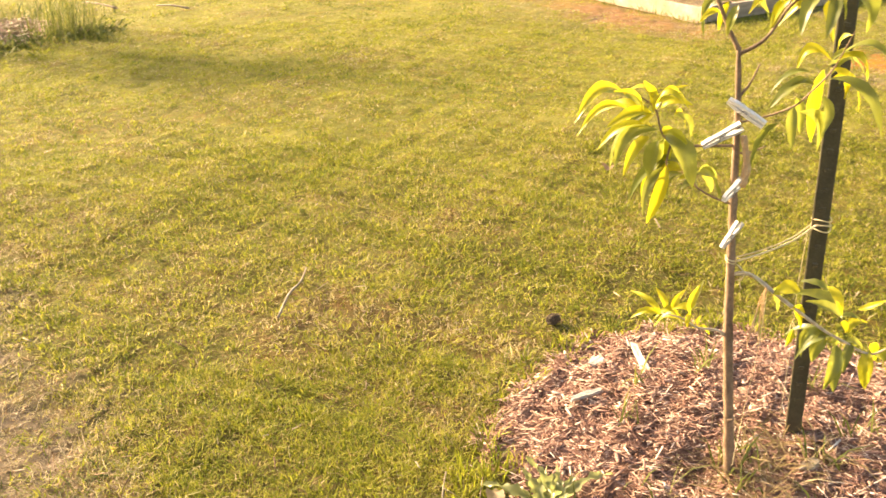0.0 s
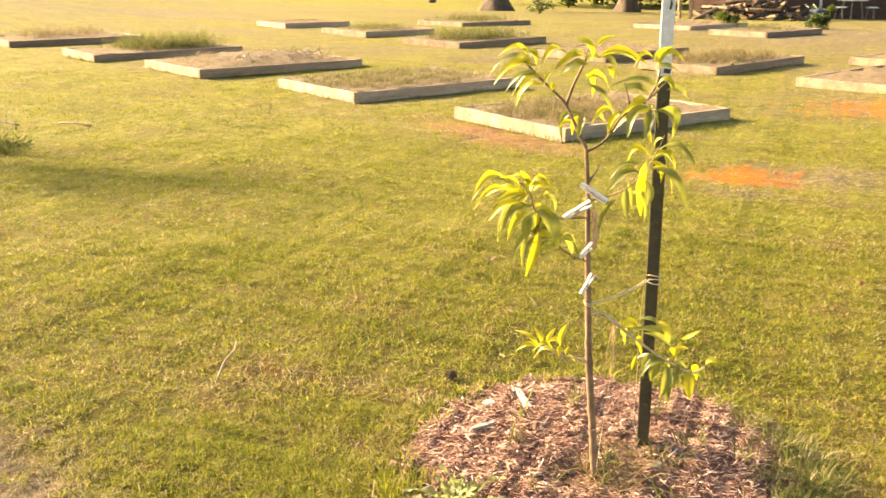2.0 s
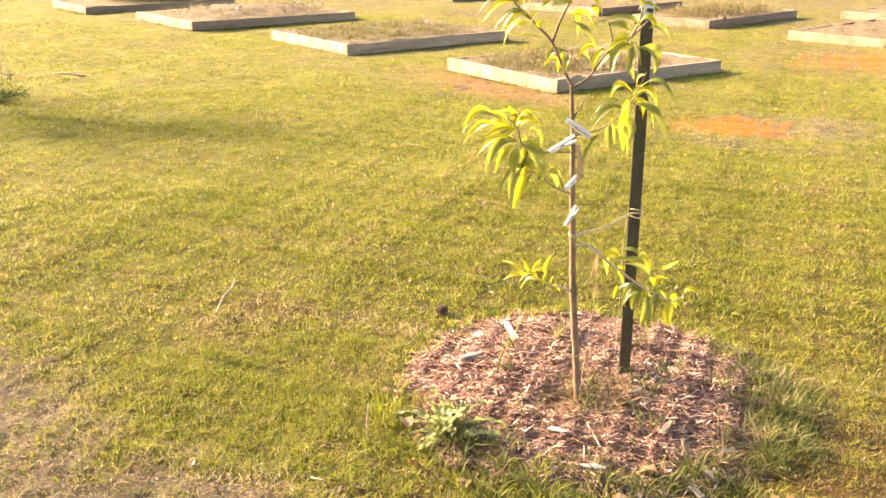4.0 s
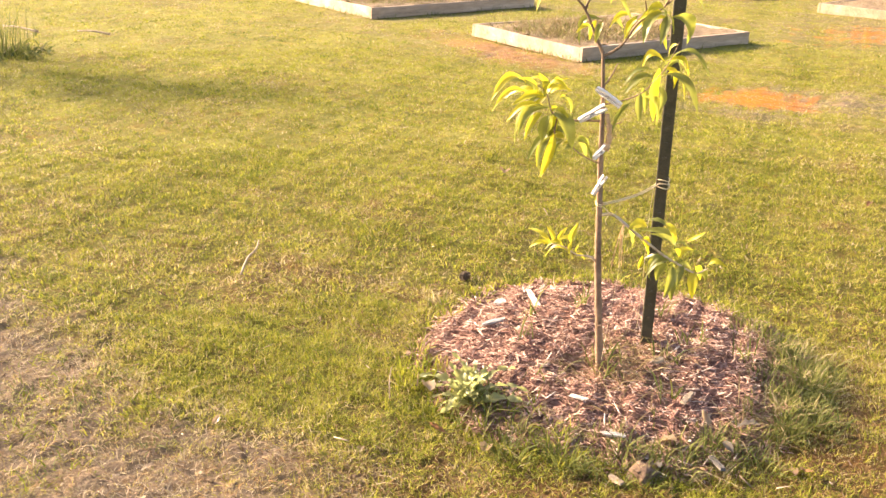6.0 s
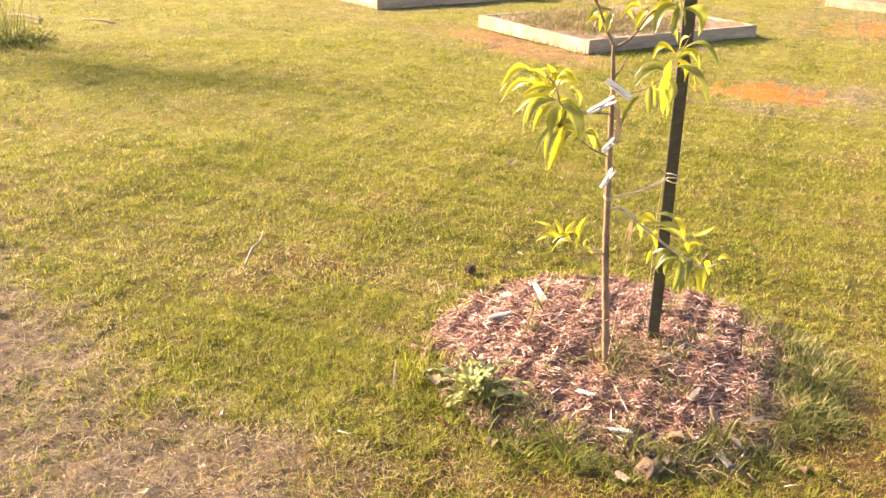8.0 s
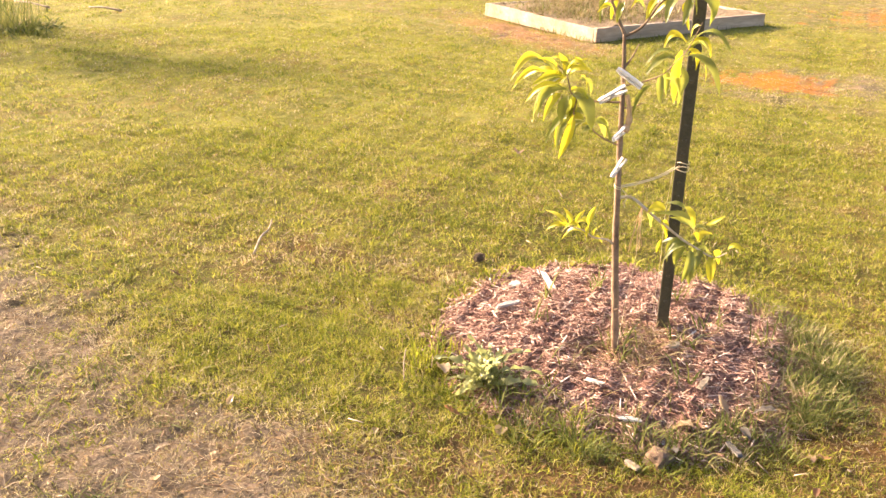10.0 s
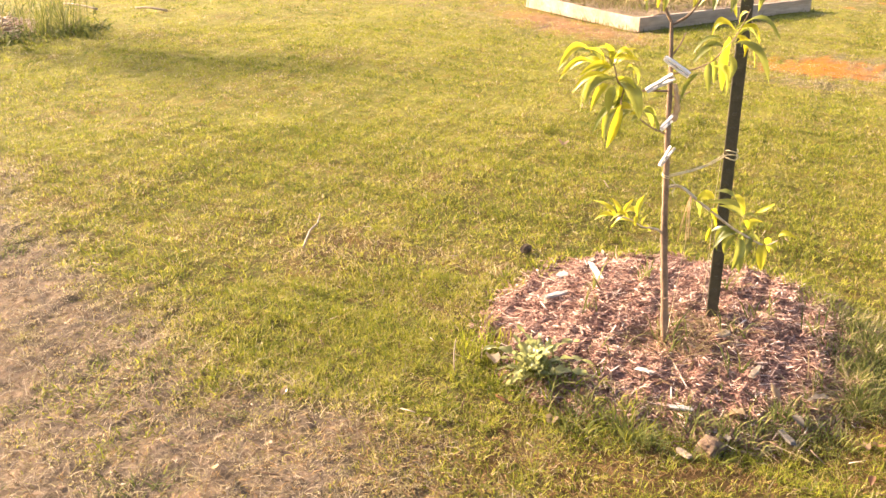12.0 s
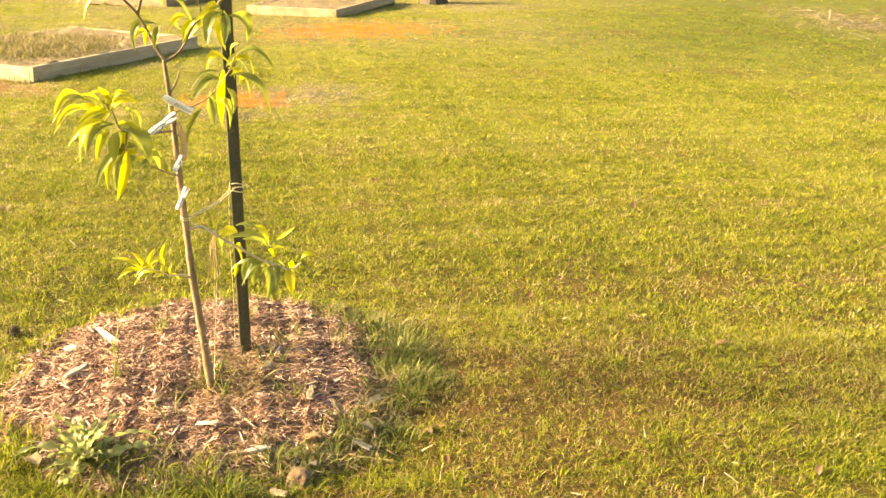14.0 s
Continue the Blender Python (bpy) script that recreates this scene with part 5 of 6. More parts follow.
slab("wood_splinter", 0.185, 0.455, 62, 0.20, 0.024, 0.009, "bleached white splinter of wood on mulch", 0.022, -8)
slab("bark_flake", 0.11, 0.565, 20, 0.06, 0.036, 0.006, "bleached white bark flake on mulch", 0.016)
slab("wood_splinter", -0.055, 0.43, 0, 0.10, 0.018, 0.008, "grey split stick on mulch", 0.016)
slab("wood_splinter", -0.262, -0.284, -40, 0.06, 0.016, 0.005, "bleached white chip at the mulch edge", 0.03)
slab("bark_flake", 0.149, -0.11, 10, 0.05, 0.03, 0.005, "pinkish flat bark flake on mulch", 0.012, material=STICK_WOOD)
slab("wood_splinter", -0.20, -0.10, 100, 0.055, 0.018, 0.006, "bleached white chip on mulch", 0.014)
slab("wood_splinter", 0.05, -0.30, 20, 0.09, 0.02, 0.006, "grey-brown split chip on mulch", 0.014, material=STICK_WOOD)
slab("bark_flake", -0.38, -0.40, 80, 0.05, 0.025, 0.006, "grey flat bark flake in the grass", 0.012, material=STICK_WOOD)
slab("wood_splinter", -0.13, -0.535, 60, 0.07, 0.022, 0.006, "dark grey flat piece of wood in the grass", 0.03, material=CHIPPED)


def stone(name, x, y, r, squash, material, label, cat, z=0.0):
    bm = bmesh.new()
    bmesh.ops.create_icosphere(bm, subdivisions=3, radius=r)
    for v in bm.verts:
        v.co.x, v.co.y = max(-0.75 * r, min(0.7 * r, v.co.x)) * 1.25, max(-0.7 * r, min(0.75 * r, v.co.y)) * 1.1
        v.co *= 1 + 0.35 * noise.noise(v.co / r * 1.1 + Vector((x, y, 3))) + 0.1 * noise.noise(v.co / r * 4)
        v.co.z *= squash
    ob = part(name, bm, material, None)
    ob.location = (x, y, z + r * squash * 0.5)
    return tagged(ob, label, cat)


stone("rock", -0.30, -0.42, 0.034, 0.7, ROCK, "tan angular rock in grass by the mulch", "rock")
cone = holder("pine_cone", (0.20, 0.86, 0.03), "small dark pine cone on the grass", "pine cone")
bm = bmesh.new()
bmesh.ops.create_icosphere(bm, subdivisions=2, radius=0.016)
for v in bm.verts:
    v.co.x *= 1.4
part("core", bm, CONE, cone)
bm = bmesh.new()
for i in range(70):
    f = i / 69
    a, r = i * 2.4, 0.016 * math.sin(math.pi * (0.1 + 0.8 * f)) + 0.004
    p = Vector(((f - 0.5) * 0.055, r * math.cos(a), r * math.sin(a)))
    add_box(bm, (0.003, 0.008, 0.008), Matrix.Translation(p) @ pose(0, 0, 0, math.degrees(a), 0, 0) @ pose(0, 0, 0, 0, 0, 35))
part("scale_cover", bm, CONE, cone)
cone.scale = (0.8, 0.8, 0.8)

# ---- far: house, trees, heap, hedge ----
BRICK = mat("brick", 0.9, 0.2)
_b = BRICK.node_tree.nodes.new("ShaderNodeTexBrick")
_b.inputs["Scale"].default_value = 1.0
_b.inputs["Brick Width"].default_value, _b.inputs["Row Height"].default_value, _b.inputs["Mortar Size"].default_value = 0.21, 0.075, 0.008
for k, c in (("Color1", (0.06, 0.03, 0.021)), ("Color2", (0.09, 0.045, 0.03)), ("Mortar", (0.102, 0.084, 0.072))):
    _b.inputs[k].default_value = (*c, 1)
_tc = BRICK.node_tree.nodes.new("ShaderNodeTexCoord")
_mp = BRICK.node_tree.nodes.new("ShaderNodeMapping")
_mp.inputs["Rotation"].default_value = (radians(90), 0, 0)
link(BRICK, _tc.outputs["Object"], _mp.inputs[0])
link(BRICK, _mp.outputs[0], _b.inputs["Vector"])
base(BRICK, mix(BRICK, 0.4, _b.outputs[0], ramp(BRICK, noise_tex(BRICK, 1.5, 6), [(0.3, (0.3, 0.3, 0.3)), (0.7, (0.7, 0.7, 0.7))]), "OVERLAY"))
WHITE = speckled("white_paint", (0.475, 0.475, 0.461), (0.59, 0.59, 0.576), 6, 0.5)
SHUTTER = speckled("shutter", (0.012, 0.013, 0.015), (0.024, 0.025, 0.027), 12, 0.6)
ROOF = speckled("shingle", (0.042, 0.039, 0.036), (0.084, 0.078, 0.072), 5, 0.9)
GLASS = mat("window_glass", 0.08, 0.6)
base(GLASS, ramp(GLASS, noise_tex(GLASS, 2), [(0.3, (0.02, 0.025, 0.03)), (0.7, (0.05, 0.06, 0.065))]))
TARP = speckled("blue_tarp", (0.018, 0.03, 0.066), (0.042, 0.066, 0.12), 12, 0.5)
LOG = speckled("cut_wood", (0.156, 0.102, 0.06), (0.372, 0.276, 0.192), 8, 0.9, vary=0.5)
DARKWOOD = speckled("dark_brush", (0.03, 0.024, 0.018), (0.078, 0.06, 0.048), 6, 0.9)
PLASTIC = speckled("white_plastic", (0.504, 0.49, 0.446), (0.59, 0.576, 0.533), 10, 0.4)


def gz_at(x, y):
    return float(ground_z(np.float64(x), np.float64(y)))


# The house front runs along its own +x; it faces the garden.
HX, HY = 34.9, 18.1
house = holder("brick_house", (HX, HY, gz_at(HX, HY) - 0.05), "single storey brown brick house with white windows", "house", turn=-34)
bm = bmesh.new()
add_box(bm, (18.5, 7, 2.7), pose(6.75, 3.5, 1.35))
part("wall", bm, BRICK, house)
bm = bmesh.new()
vs = [bm.verts.new(p) for p in ((-3.0, -0.6, 2.65), (16.5, -0.6, 2.65), (16.5, 7.6, 2.65), (-3.0, 7.6, 2.65), (-1.0, 3.5, 4.6), (14.5, 3.5, 4.6))]
for f in ((0, 1, 5, 4), (2, 3, 4, 5), (1, 2, 5), (3, 0, 4), (3, 2, 1, 0)):
    bm.faces.new([vs[i] for i in f])
part("roof", bm, ROOF, house)
for x in (1.65, 4.5, 8.5, 12.0):
    win = new("window")
    win.parent = house
    win.location = (x, -0.02, 1.70)
    bm = bmesh.new()
    for p, s in (((0, 0, 0.62), (1.06, 0.08, 0.08)), ((0, 0, -0.62), (1.06, 0.1, 0.1)), ((-0.49, 0, 0), (0.08, 0.08, 1.16)), ((0.49, 0, 0), (0.08, 0.08, 1.16)), ((0, 0, 0), (0.9, 0.05, 0.05))):
        add_box(bm, s, pose(*p), 0.008)
    part("window_frame", bm, WHITE, win, "white window frame")
    bm = bmesh.new()
    add_box(bm, (0.92, 0.02, 1.16))
    part("pane", bm, GLASS, win, "dark window glass")
    for s in (-1, 1):
        bm = bmesh.new()
        add_box(bm, (0.34, 0.04, 1.3), pose(s * 0.74, 0, 0), 0.008)
        for k in range(12):
            add_box(bm, (0.27, 0.03, 0.06), pose(s * 0.74, -0.02, -0.55 + k * 0.1, 35, 0, 0))
        part("shutter", bm, SHUTTER, win, "black louvred shutter")
for x in (0.1, 3.1):
    bm = bmesh.new()
    add_box(bm, (0.09, 0.07, 2.55), pose(x, -0.06, 1.35), 0.01)
    add_box(bm, (0.09, 0.3, 0.07), pose(x, -0.18, 0.09, 20, 0, 0), 0.01)
    part("downspout", bm, WHITE, house, "white downspout")

hm = house.matrix_basis


def before_house(x, y, z=0.0):
    p = hm @ Vector((x, y, 0))
    return Vector((p.x, p.y, gz_at(p.x, p.y) + z))


def chair(place, turn):
    c = holder("plastic_chair", place, "white plastic garden chair by the brick wall", "chair", turn=turn)
    bm = bmesh.new()
    add_box(bm, (0.5, 0.48, 0.035), pose(0, 0, 0.43), 0.012)
    part("seat", bm, PLASTIC, c)
    bm = bmesh.new()
    for k in range(5):
        add_box(bm, (0.06, 0.025, 0.42), pose(-0.18 + k * 0.09, 0.25, 0.66, -12, 0, 0), 0.008)
    add_box(bm, (0.48, 0.035, 0.07), pose(0, 0.295, 0.87, -12, 0, 0), 0.012)
    part("backrest", bm, PLASTIC, c)
    for sx in (-1, 1):
        bm = bmesh.new()
        add_box(bm, (0.05, 0.46, 0.03), pose(sx * 0.26, 0, 0.64), 0.01)
        add_box(bm, (0.045, 0.04, 0.22), pose(sx * 0.26, -0.21, 0.53), 0.01)
        part("armrest", bm, PLASTIC, c)
        for sy in (-1, 1):
            bm = bmesh.new()
            add_box(bm, (0.05, 0.05, 0.43), pose(sx * 0.23, sy * 0.21, 0.215, sy * 4, -sx * 4, 0), 0.01)
            part("leg", bm, PLASTIC, c)


chair(before_house(4.4, -0.7), 120)
table = holder("garden_table", before_house(0.9, -1.0), "round metal garden table beside the brick wall", "table")
bm = bmesh.new()
bmesh.ops.create_cone(bm, cap_ends=True, segments=28, radius1=0.55, radius2=0.55, depth=0.03, matrix=pose(0, 0, 0.72))
part("tabletop", bm, PLASTIC, table)
for k in range(4):
    bm = bmesh.new()
    a = k * math.pi / 2 + 0.4
    add_tube(bm, [(0.42 * math.cos(a), 0.42 * math.sin(a), 0.0), (0.3 * math.cos(a), 0.3 * math.sin(a), 0.71)], 0.02)
    part("leg", bm, STEEL, table)
for x, y in ((0.2, -1.4), (1.6, -1.2)):
    st = holder("stool", before_house(x, y), "low white metal seat beside the garden table", "stool", "seats at the garden table")
    bm = bmesh.new()
    bmesh.ops.create_cone(bm, cap_ends=True, segments=20, radius1=0.24, radius2=0.22, depth=0.05, matrix=pose(0, 0, 0.46))
    part("seat", bm, PLASTIC, st)
    for k in range(3):
        bm = bmesh.new()
        add_tube(bm, [(0.2 * math.cos(k * 2.1), 0.2 * math.sin(k * 2.1), 0), (0.12 * math.cos(k * 2.1), 0.12 * math.sin(k * 2.1), 0.45)], 0.015)
        part("leg", bm, STEEL, st)

# a stump at the end of the beds
stump = holder("tree_stump", (12.45, 3.02, gz_at(12.45, 3.02)), "dark brown tree stump standing on the lawn", "stump")
bm = bmesh.new()
add_tube(bm, [(0, 0, -0.05), (0, 0, 0.03), (0.01, 0, 0.14), (0.02, 0.01, 0.32), (0.02, 0.01, 0.42)], [0.24, 0.20, 0.165, 0.155, 0.15], 14)
for v in bm.verts:
    v.co += Vector((v.co.x, v.co.y, 0)) * (0.10 * math.sin(4 * math.atan2(v.co.y, v.co.x) + 1.0) * max(0.2, 1 - 3 * v.co.z))
part("bark", bm, DARKWOOD, stump, "dark furrowed bark")
bm = bmesh.new()
bmesh.ops.create_cone(bm, cap_ends=True, segments=14, radius1=0.14, radius2=0.135, depth=0.012, matrix=pose(0.02, 0.01, 0.426))
part("cut_face", bm, LOG, stump, "weathered sawn face")

# heap of cut wood and brush
rng = np.random.default_rng(101)
heap = holder("brush_heap", (29.6, 17.6, gz_at(29.6, 17.6)), "long heap of cut logs, boards and dark brush", "brush heap", turn=31)
for i in range(70):
    bm = bmesh.new()
    f = rng.uniform(-1, 1)
    z = rng.uniform(0.08, 0.8) * (1 - 0.6 * abs(f))
    l = rng.uniform(0.4, 1.3)
    kind = rng.uniform(0, 1)
    m = pose(rng.normal(0, 0.4), f * 1.8, z, rng.uniform(-25, 25), rng.uniform(-25, 25), rng.uniform(0, 360))
    if kind < 0.55:
        add_tube(bm, [m @ Vector((-l / 2, 0, 0)), m @ Vector((l / 2, 0, 0))], [0.07, 0.05], 7)
        part("log", bm, LOG, heap)
    else:
        add_tube(bm, [m @ Vector((-l / 2, 0, 0)), m @ Vector((0, 0.1, 0.05)), m @ Vector((l / 2, 0, 0))], [0.05, 0.08, 0.03], 6)
        part("branch", bm, DARKWOOD, heap)
for y, h in ((2.6, 1.1), (2.2, 0.8)):
    bm = bmesh.new()
    add_tube(bm, [(-0.3, y, 0), (-0.3, y + 0.05, h)], 0.07, 8)
    tagged(part("fence_post", bm, LOG, None), "grey wooden fence post by the brush heap", "post").matrix_basis = heap.matrix_basis
cart = holder("barrow", (30.6, 15.8, gz_at(30.6, 15.8)), "small dark blue garden barrow standing on the lawn", "barrow", turn=60)
cart.matrix_basis = cart.matrix_basis @ Matrix.Scale(0.75, 4)
bm = bmesh.new()
add_box(bm, (0.7, 0.45, 0.2), pose(0, 0, 0.42), 0.05)
part("tray", bm, TARP, cart)
for s in (-1, 1):
    bm = bmesh.new()
    add_tube(bm, [(0.7, s * 0.2, 0.75), (0.0, s * 0.22, 0.38), (-0.5, s * 0.1, 0.2)], 0.025)
    part("handle", bm, STEEL, cart)
    bm = bmesh.new()
    add_tube(bm, [(0.25, s * 0.22, 0.38), (0.3, s * 0.24, 0.0)], 0.02)
    part("leg", bm, STEEL, cart)
bm = bmesh.new()
bmesh.ops.create_cone(bm, cap_ends=True, segments=20, radius1=0.2, radius2=0.2, depth=0.09, matrix=pose(-0.5, 0, 0.2, 90, 0, 0))
part("wheel", bm, SHUTTER, cart)


def leaf_cloud(name, rng, n, spots, size, material):
    """Many small leaf blades in clumps round the spots (x, y, z, r)."""
    spots = np.array(spots)
    k = rng.integers(0, len(spots), n)
    d = rng.standard_normal((n, 3))
    d /= np.linalg.norm(d, axis=1)[:, None]
    c = spots[k, :3] + d * (spots[k, 3] * rng.uniform(0.35, 1.05, n))[:, None] * np.array([1, 1, 0.85])
    u = rng.standard_normal((n, 3))
    u /= np.linalg.norm(u, axis=1)[:, None]
    w = np.cross(u, rng.standard_normal((n, 3)))
    w /= np.linalg.norm(w, axis=1)[:, None]
    s = size * rng.uniform(0.6, 1.4, n)[:, None]
    v = np.stack([c - u * s, c + w * s * 0.4, c + u * s, c - w * s * 0.4], 1).reshape(-1, 3)
    return fill_mesh(name, v, np.arange(4 * n).reshape(-1, 4), material)


def big_tree(x, y, r, height, seed, label):
    g = np.random.default_rng(seed)
    t = holder("shade_tree", (x, y, gz_at(x, y)), label, "tree")
    bm = bmesh.new()
    add_tube(bm, [(0, 0, -0.2), (0, 0, 0.12), (0, 0, 0.5), (0.05, 0, 1.4), (0.1, 0.1, height * 0.45), (0.3, 0.2, height * 0.8)], [r * 1.9, r * 1.5, r * 1.12, r, r * 0.8, r * 0.3], 16)
    for v in bm.verts:
        v.co += Vector((v.co.x, v.co.y, 0)) * (0.14 * math.sin(5 * math.atan2(v.co.y, v.co.x) + seed) * max(0, 1 - v.co.z))
    part("trunk", bm, OAK_BARK, t, smooth=True)
    spots = []
    for k in range(7):
        a = k * 2.4 + g.uniform(0, 0.6)
        e = Vector((math.cos(a), math.sin(a), 0)) * g.uniform(2.5, 6.0) * height / 13 + Vector((0, 0, height * g.uniform(0.5, 0.9)))
        bm = bmesh.new()
        limb(bm, [(0.1, 0.1, height * 0.38), e * 0.5 + Vector((0, 0, height * 0.22)), e], r * 0.45, r * 0.1, 8, 7)
        part("limb", bm, OAK_BARK, t, smooth=True)
        for q in range(5):
            spots.append((*(e + Vector(g.normal(0, 1.1, 3)) * height / 13), g.uniform(0.8, 1.7) * height / 13))
    ob = new("crown", leaf_cloud("crown", g, 9000, spots, 0.2, FAR_LEAF))
    ob.parent = t


def bush(x, y, r, h, n, seed, label, size=0.06, material=None, name="bush"):
    g = np.random.default_rng(seed)
    spots = [(g.normal(0, r * 0.5), g.normal(0, r * 0.5), h * g.uniform(0.16, 0.75), h * g.uniform(0.2, 0.36)) for _ in range(12)]
    b = holder(name, (x, y, gz_at(x, y)), label, "bush")
    for k in range(6):
        a = k * 1.05
        bm = bmesh.new()
        add_tube(bm, [(0, 0, -0.03), (r * 0.3 * math.cos(a), r * 0.3 * math.sin(a), h * 0.4), (r * 0.6 * math.cos(a), r * 0.6 * math.sin(a), h * 0.75)], [0.03, 0.02, 0.01], 5)
        part("stem", bm, OAK_BARK, b)
    ob = new("foliage", leaf_cloud("foliage", g, n, spots, size, material or FAR_LEAF))
    ob.parent = b


big_tree(33.2, 34.5, 0.55, 13, 1, "large shade tree with thick grey-brown trunk and flared roots")
big_tree(38.6, 30.4, 0.45, 12, 2, "large shade tree with thick grey-brown trunk")
big_tree(46.0, 54.5, 0.2, 7, 3, "small forked tree on the lawn")
bush(29.5, 28.0, 0.4, 0.8, 300, 4, "dark leafless shrub near the large tree")
bush(21.0, 13.1, 0.3, 0.5, 1800, 5, "small round green shrub among the far beds", 0.04)
bush(32.2, 16.4, 0.5, 0.6, 1800, 6, "low green shrub at the house wall", 0.045)
bush(22.5, 11.4, 0.4, 0.5, 1600, 7, "low green shrub among the far beds", 0.035)
# hedge and woodland that close the far side
for i in range(30):
    f = i / 29
    a = radians(-25 + 140 * f)
    d = 62 + 6 * math.sin(i * 2.1) + (150 if f > 0.46 else 0)
    x, y = d * math.cos(a), d * math.sin(a)
    bush(x, y, 3.4, 6.0 + 1.5 * math.sin(i * 1.7), 1500, 200 + i, "dense green woodland edge behind the lawn", 0.35, FAR_LEAF, "woodland_shrub")

# metal shed behind the large tree
METAL = speckled("shed_metal", (0.144, 0.156, 0.18), (0.204, 0.216, 0.24), 3, 0.5, metal=0.3)
shed = holder("metal_shed", (62.0, 67.0, gz_at(62.0, 67.0)), "grey ribbed metal shed behind the trees", "shed", turn=-44)
bm = bmesh.new()
add_box(bm, (8, 5, 3.2), pose(0, 0, 1.6))
part("wall", bm, METAL, shed)
for k in range(16):
    bm = bmesh.new()
    add_box(bm, (0.08, 0.05, 3.1), pose(-3.75 + k * 0.5, -2.52, 1.6), 0.01)
    part("rib", bm, METAL, shed)
bm = bmesh.new()
vs = [bm.verts.new(p) for p in ((-4.3, -2.8, 3.15), (4.3, -2.8, 3.15), (4.3, 2.8, 3.15), (-4.3, 2.8, 3.15), (-4.3, 0, 4.2), (4.3, 0, 4.2))]
for f in ((0, 1, 5, 4), (2, 3, 4, 5), (1, 2, 5), (3, 0, 4), (3, 2, 1, 0)):
    bm.faces.new([vs[i] for i in f])
part("roof", bm, METAL, shed)
# straw and clods on the worn path
rng = np.random.default_rng(300)
v, q = chip_verts(rng, 7000, 0.003, 0.012)
v[:, :, 1] *= 1.5
x, y = rng.uniform(-2.6, -0.7, 7000), rng.uniform(-0.8, 4.5, 7000)
keep = rng.uniform(0, 1, 7000) < soil_at(x, y)
v, x, y = v[keep], x[keep], y[keep]
yaw = rng.uniform(0, 2 * np.pi, len(x))[:, None]
v = np.stack([x[:, None] + v[:, :, 0] * np.cos(yaw) - v[:, :, 1] * np.sin(yaw), y[:, None] + v[:, :, 0] * np.sin(yaw) + v[:, :, 1] * np.cos(yaw), v[:, :, 2] + (lawn_z(x, y) + 0.003)[:, None]], -1)
CLOD = mat("clod", 0.95, 0.1)
base(CLOD, ramp(CLOD, island(CLOD), [(0.0, (0.072, 0.045, 0.027)), (0.6, (0.216, 0.144, 0.096)), (1.0, (0.42, 0.348, 0.264))]))
me = fill_mesh("clods", v.reshape(-1, 3), (np.arange(len(x))[:, None, None] * 8 + q[None]).reshape(-1, 4), CLOD)
tagged(new("clods", me), "brown earth crumbs and wood bits on the path", "soil", kind="stuff")
g = np.random.default_rng(301)
n = 34000
x, y = g.uniform(-2.4, -0.75, n), g.uniform(-0.6, 5.0, n)
keep = g.uniform(0, 1, n) < soil_at(x, y) * 0.8
x, y = x[keep], y[keep]
n = len(x)
me = blades(x, y, lawn_z(x, y) - 0.002, g.uniform(0.008, 0.03, n), g.uniform(0.0014, 0.0032, n), g.uniform(1.3, 2.6, n), g.uniform(0, 1, n), DRY_GRASS, "straw", g)
tagged(new("straw", me), "dry straw lying on the worn path", "straw", kind="stuff")

PALE_STRAW = blade_mat("pale_straw", [(0.0, (0.16, 0.115, 0.06)), (0.5, (0.36, 0.285, 0.175)), (1.0, (0.50, 0.42, 0.29))], 0.3)
n = 42000
x, y = g.uniform(-2.5, -0.6, n), g.uniform(-0.7, 5.0, n)
keep = g.uniform(0, 1, n) < np.clip(1.6 * soil_at(x, y) - 0.1, 0, 1) * np.clip(0.45 + 1.3 * (0.6 * lump(x, y, 0.3, 4.0) + 0.5 * lump(x, y, 0.11, 2.0)), 0.06, 1)
x, y = x[keep], y[keep]
n = len(x)
me = blades(x, y, lawn_z(x, y) + g.uniform(-0.002, 0.004, n), g.uniform(0.010, 0.042, n), g.uniform(0.0011, 0.0025, n), g.uniform(1.5, 2.5, n), g.uniform(0, 1, n), PALE_STRAW, "straw", g)
tagged(new("straw", me), "pale dry straw matted on the worn path", "straw", kind="stuff")

# dead thatch lying under the grass
THATCH = blade_mat("thatch", [(0.0, (0.07, 0.036, 0.012)), (0.5, (0.185, 0.105, 0.038)), (1.0, (0.32, 0.205, 0.085))], 0.25)
rng = np.random.default_rng(303)
x, y, r = sector(rng, 150000, 1.0, 5.0, 0.7, -16, 92)
keep = (np.hypot(x - MX, y - MY) > MR * 0.97) & (rng.uniform(0, 1, len(x)) < 0.25 + 0.75 * worn_shade_at(x, y) + 0.5 * brown_at(x, y))
x, y = x[keep], y[keep]
n = len(x)
me = blades(x, y, lawn_z(x, y) - 0.002, rng.uniform(0.012, 0.030, n), rng.uniform(0.0018, 0.0036, n), rng.uniform(1.0, 2.6, n), rng.uniform(0, 1, n), THATCH, "thatch", rng, rng.uniform(0, 2 * np.pi, n), True)
tagged(new("thatch", me), "brown dead thatch under the lawn grass", "grass", kind="stuff")

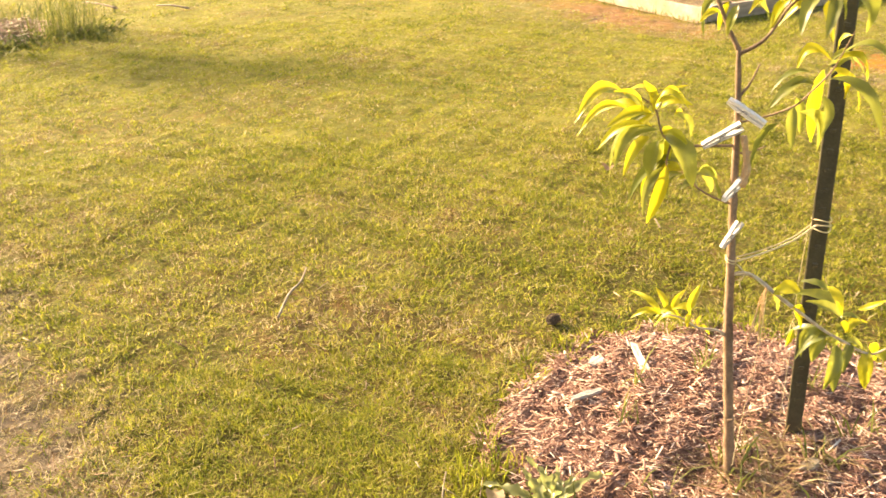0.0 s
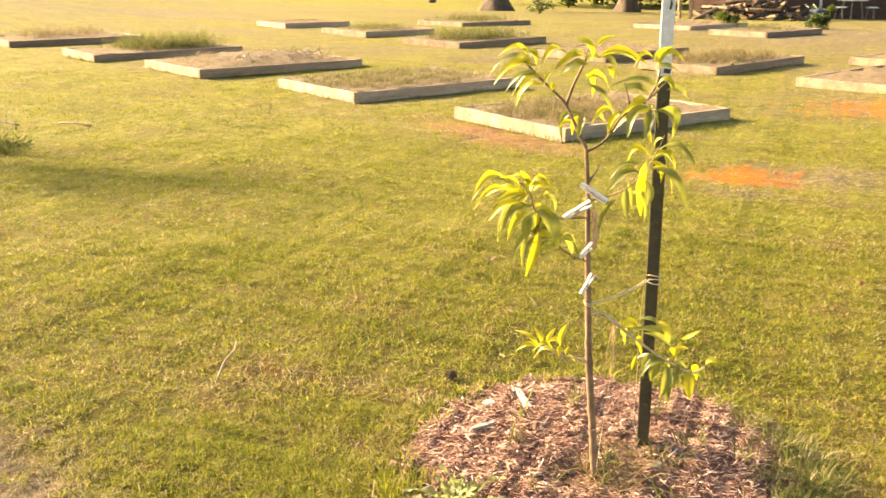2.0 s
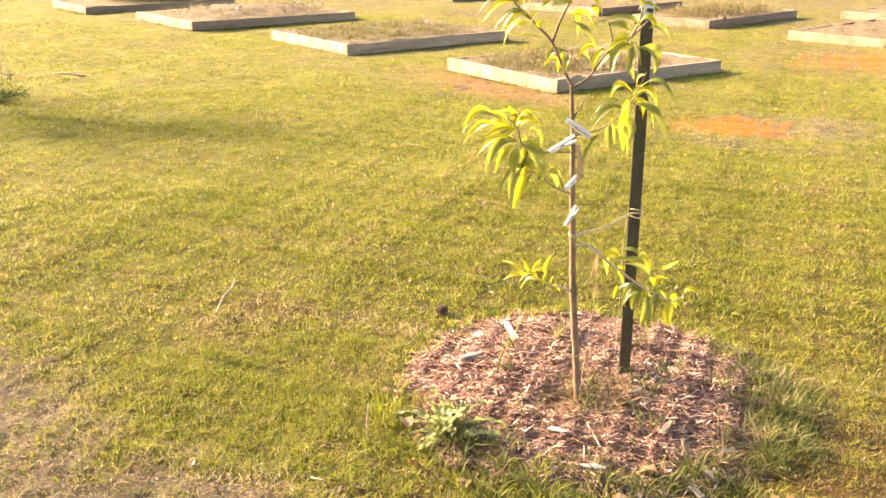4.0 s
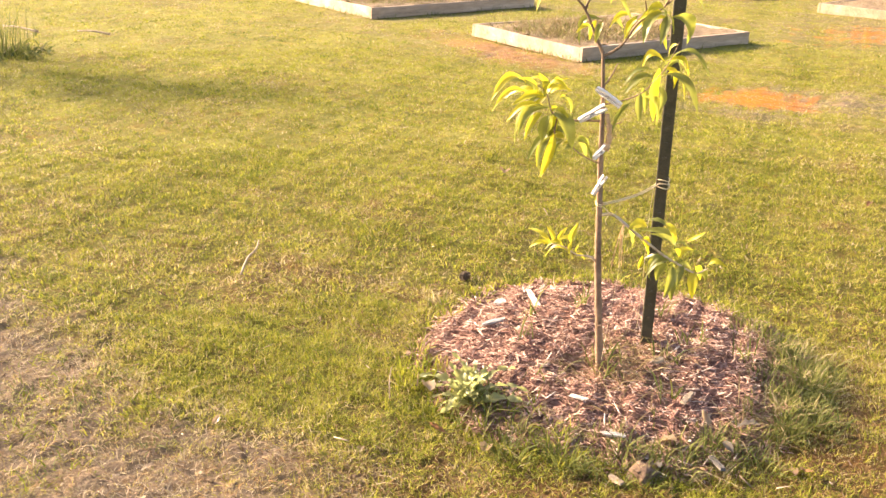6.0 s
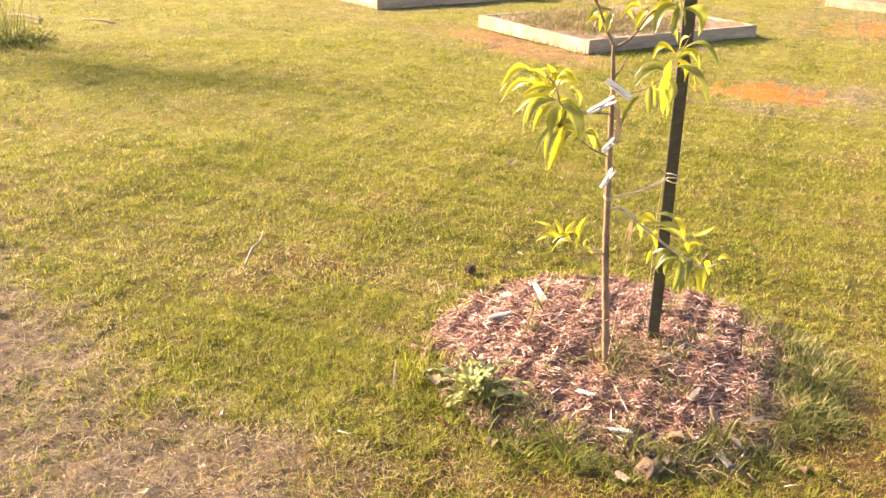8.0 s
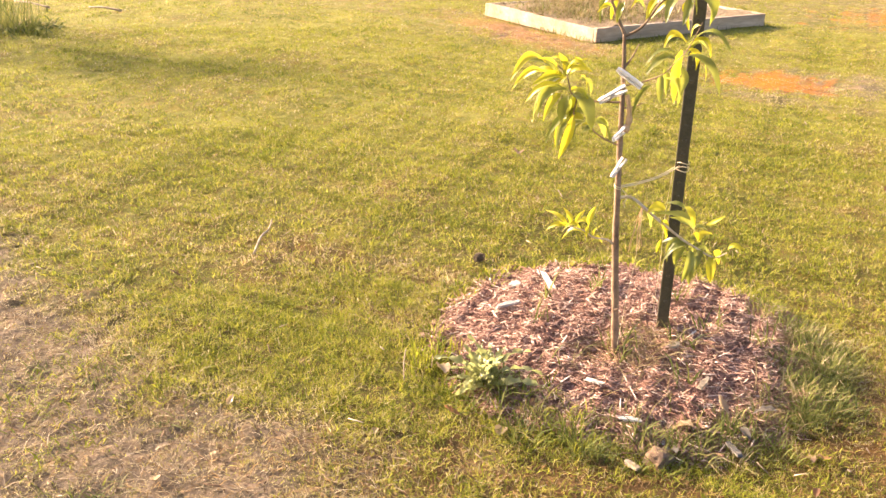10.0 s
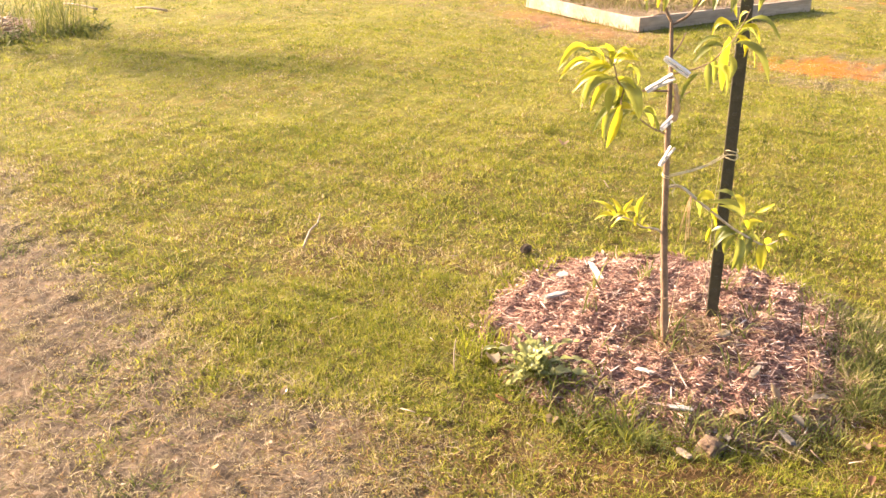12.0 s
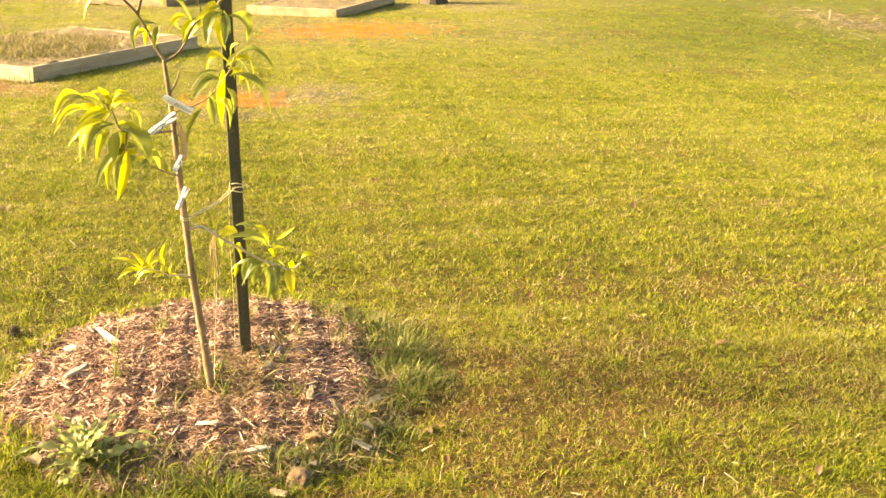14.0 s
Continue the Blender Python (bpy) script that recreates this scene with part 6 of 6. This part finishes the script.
# dry clippings and bits of bark in the lawn
rng = np.random.default_rng(302)
x, y, r = sector(rng, 4200, 1.2, 7.0, 1.0, -16, 92)
keep = (np.hypot(x - MX, y - MY) > MR) & (rng.uniform(0, 1, len(x)) < 0.35 + 0.5 * worn_shade_at(x, y) + 0.4 * brown_at(x, y) + 0.5 * soil_at(x, y))
x, y = x[keep], y[keep]
v, q = chip_verts(rng, len(x), 0.008, 0.05)
yaw, dip = rng.uniform(0, 2 * np.pi, len(x))[:, None], rng.normal(0, 0.25, len(x))[:, None]
z = (lawn_z(x, y) + rng.uniform(0.008, 0.03, len(x)))[:, None] + v[:, :, 2] + v[:, :, 0] * dip
v = np.stack([x[:, None] + v[:, :, 0] * np.cos(yaw) - v[:, :, 1] * np.sin(yaw), y[:, None] + v[:, :, 0] * np.sin(yaw) + v[:, :, 1] * np.cos(yaw), z], -1)
me = fill_mesh("clippings", v.reshape(-1, 3), (np.arange(len(x))[:, None, None] * 8 + q[None]).reshape(-1, 4), CLOD)
tagged(new("clippings", me), "dry clippings and bark bits lying in the lawn", "litter", kind="stuff")

for i, (x, y, r) in enumerate(((-1.26, 0.95, 0.1), (-1.56, 0.95, 0.07), (-1.50, 0.80, 0.11), (-1.52, 0.58, 0.1), (-1.27, 1.18, 0.06), (-1.23, 0.67, 0.08))):
    tuft("grass_tuft", int(1500 * r), x, y, r, r * 0.55, 0.015, 0.05, 0.0038, 340 + i, "short green grass tuft on the bare path", GRASS, bend=(0.4, 1.8))
for x, y, turn, k, size in ((-1.08, 0.48, 30, 0, 0.5), (-1.29, 0.39, 160, 1, 0.55), (-1.22, 0.28, 80, 2, 0.45), (-1.38, 0.28, 250, 0, 0.7), (-1.11, 0.34, 10, 1, 0.6), (-0.81, 0.13, 200, 2, 0.6)):
    dead_leaf(x, y, turn, k, size, "small bleached dead leaf on the worn path", 0.02, PALE_LEAF)

for i, (bx, by) in enumerate(((46.0, 41.0), (52.0, 42.0), (56.0, 41.0), (59.0, 39.5), (54.0, 36.5), (50.0, 38.5))):
    bush(bx, by, 1.9, 3.6, 2600, 320 + i, "tall dense green shrub beyond the end of the house", 0.16)

rng = np.random.default_rng(310)
v, q = chip_verts(rng, 260, 0.08, 0.45)
v[:, :, 1:] *= 2.2
x, y = rng.normal(12.3, 1.0, 260), rng.normal(-3.1, 0.45, 260)
yaw = rng.uniform(0, 2 * np.pi, 260)[:, None]
z = (lawn_z(x, y) + rng.uniform(0.01, 0.06, 260))[:, None] + v[:, :, 2] + v[:, :, 0] * rng.normal(0, 0.2, 260)[:, None]
v = np.stack([x[:, None] + v[:, :, 0] * np.cos(yaw) - v[:, :, 1] * np.sin(yaw), y[:, None] + v[:, :, 0] * np.sin(yaw) + v[:, :, 1] * np.cos(yaw), z], -1)
me = fill_mesh("twigs", v.reshape(-1, 3), (np.arange(260)[:, None, None] * 8 + q[None]).reshape(-1, 4), CLOD)
tagged(new("twigs", me), "dry fallen twigs on a brown strip of lawn", "twigs", kind="stuff")
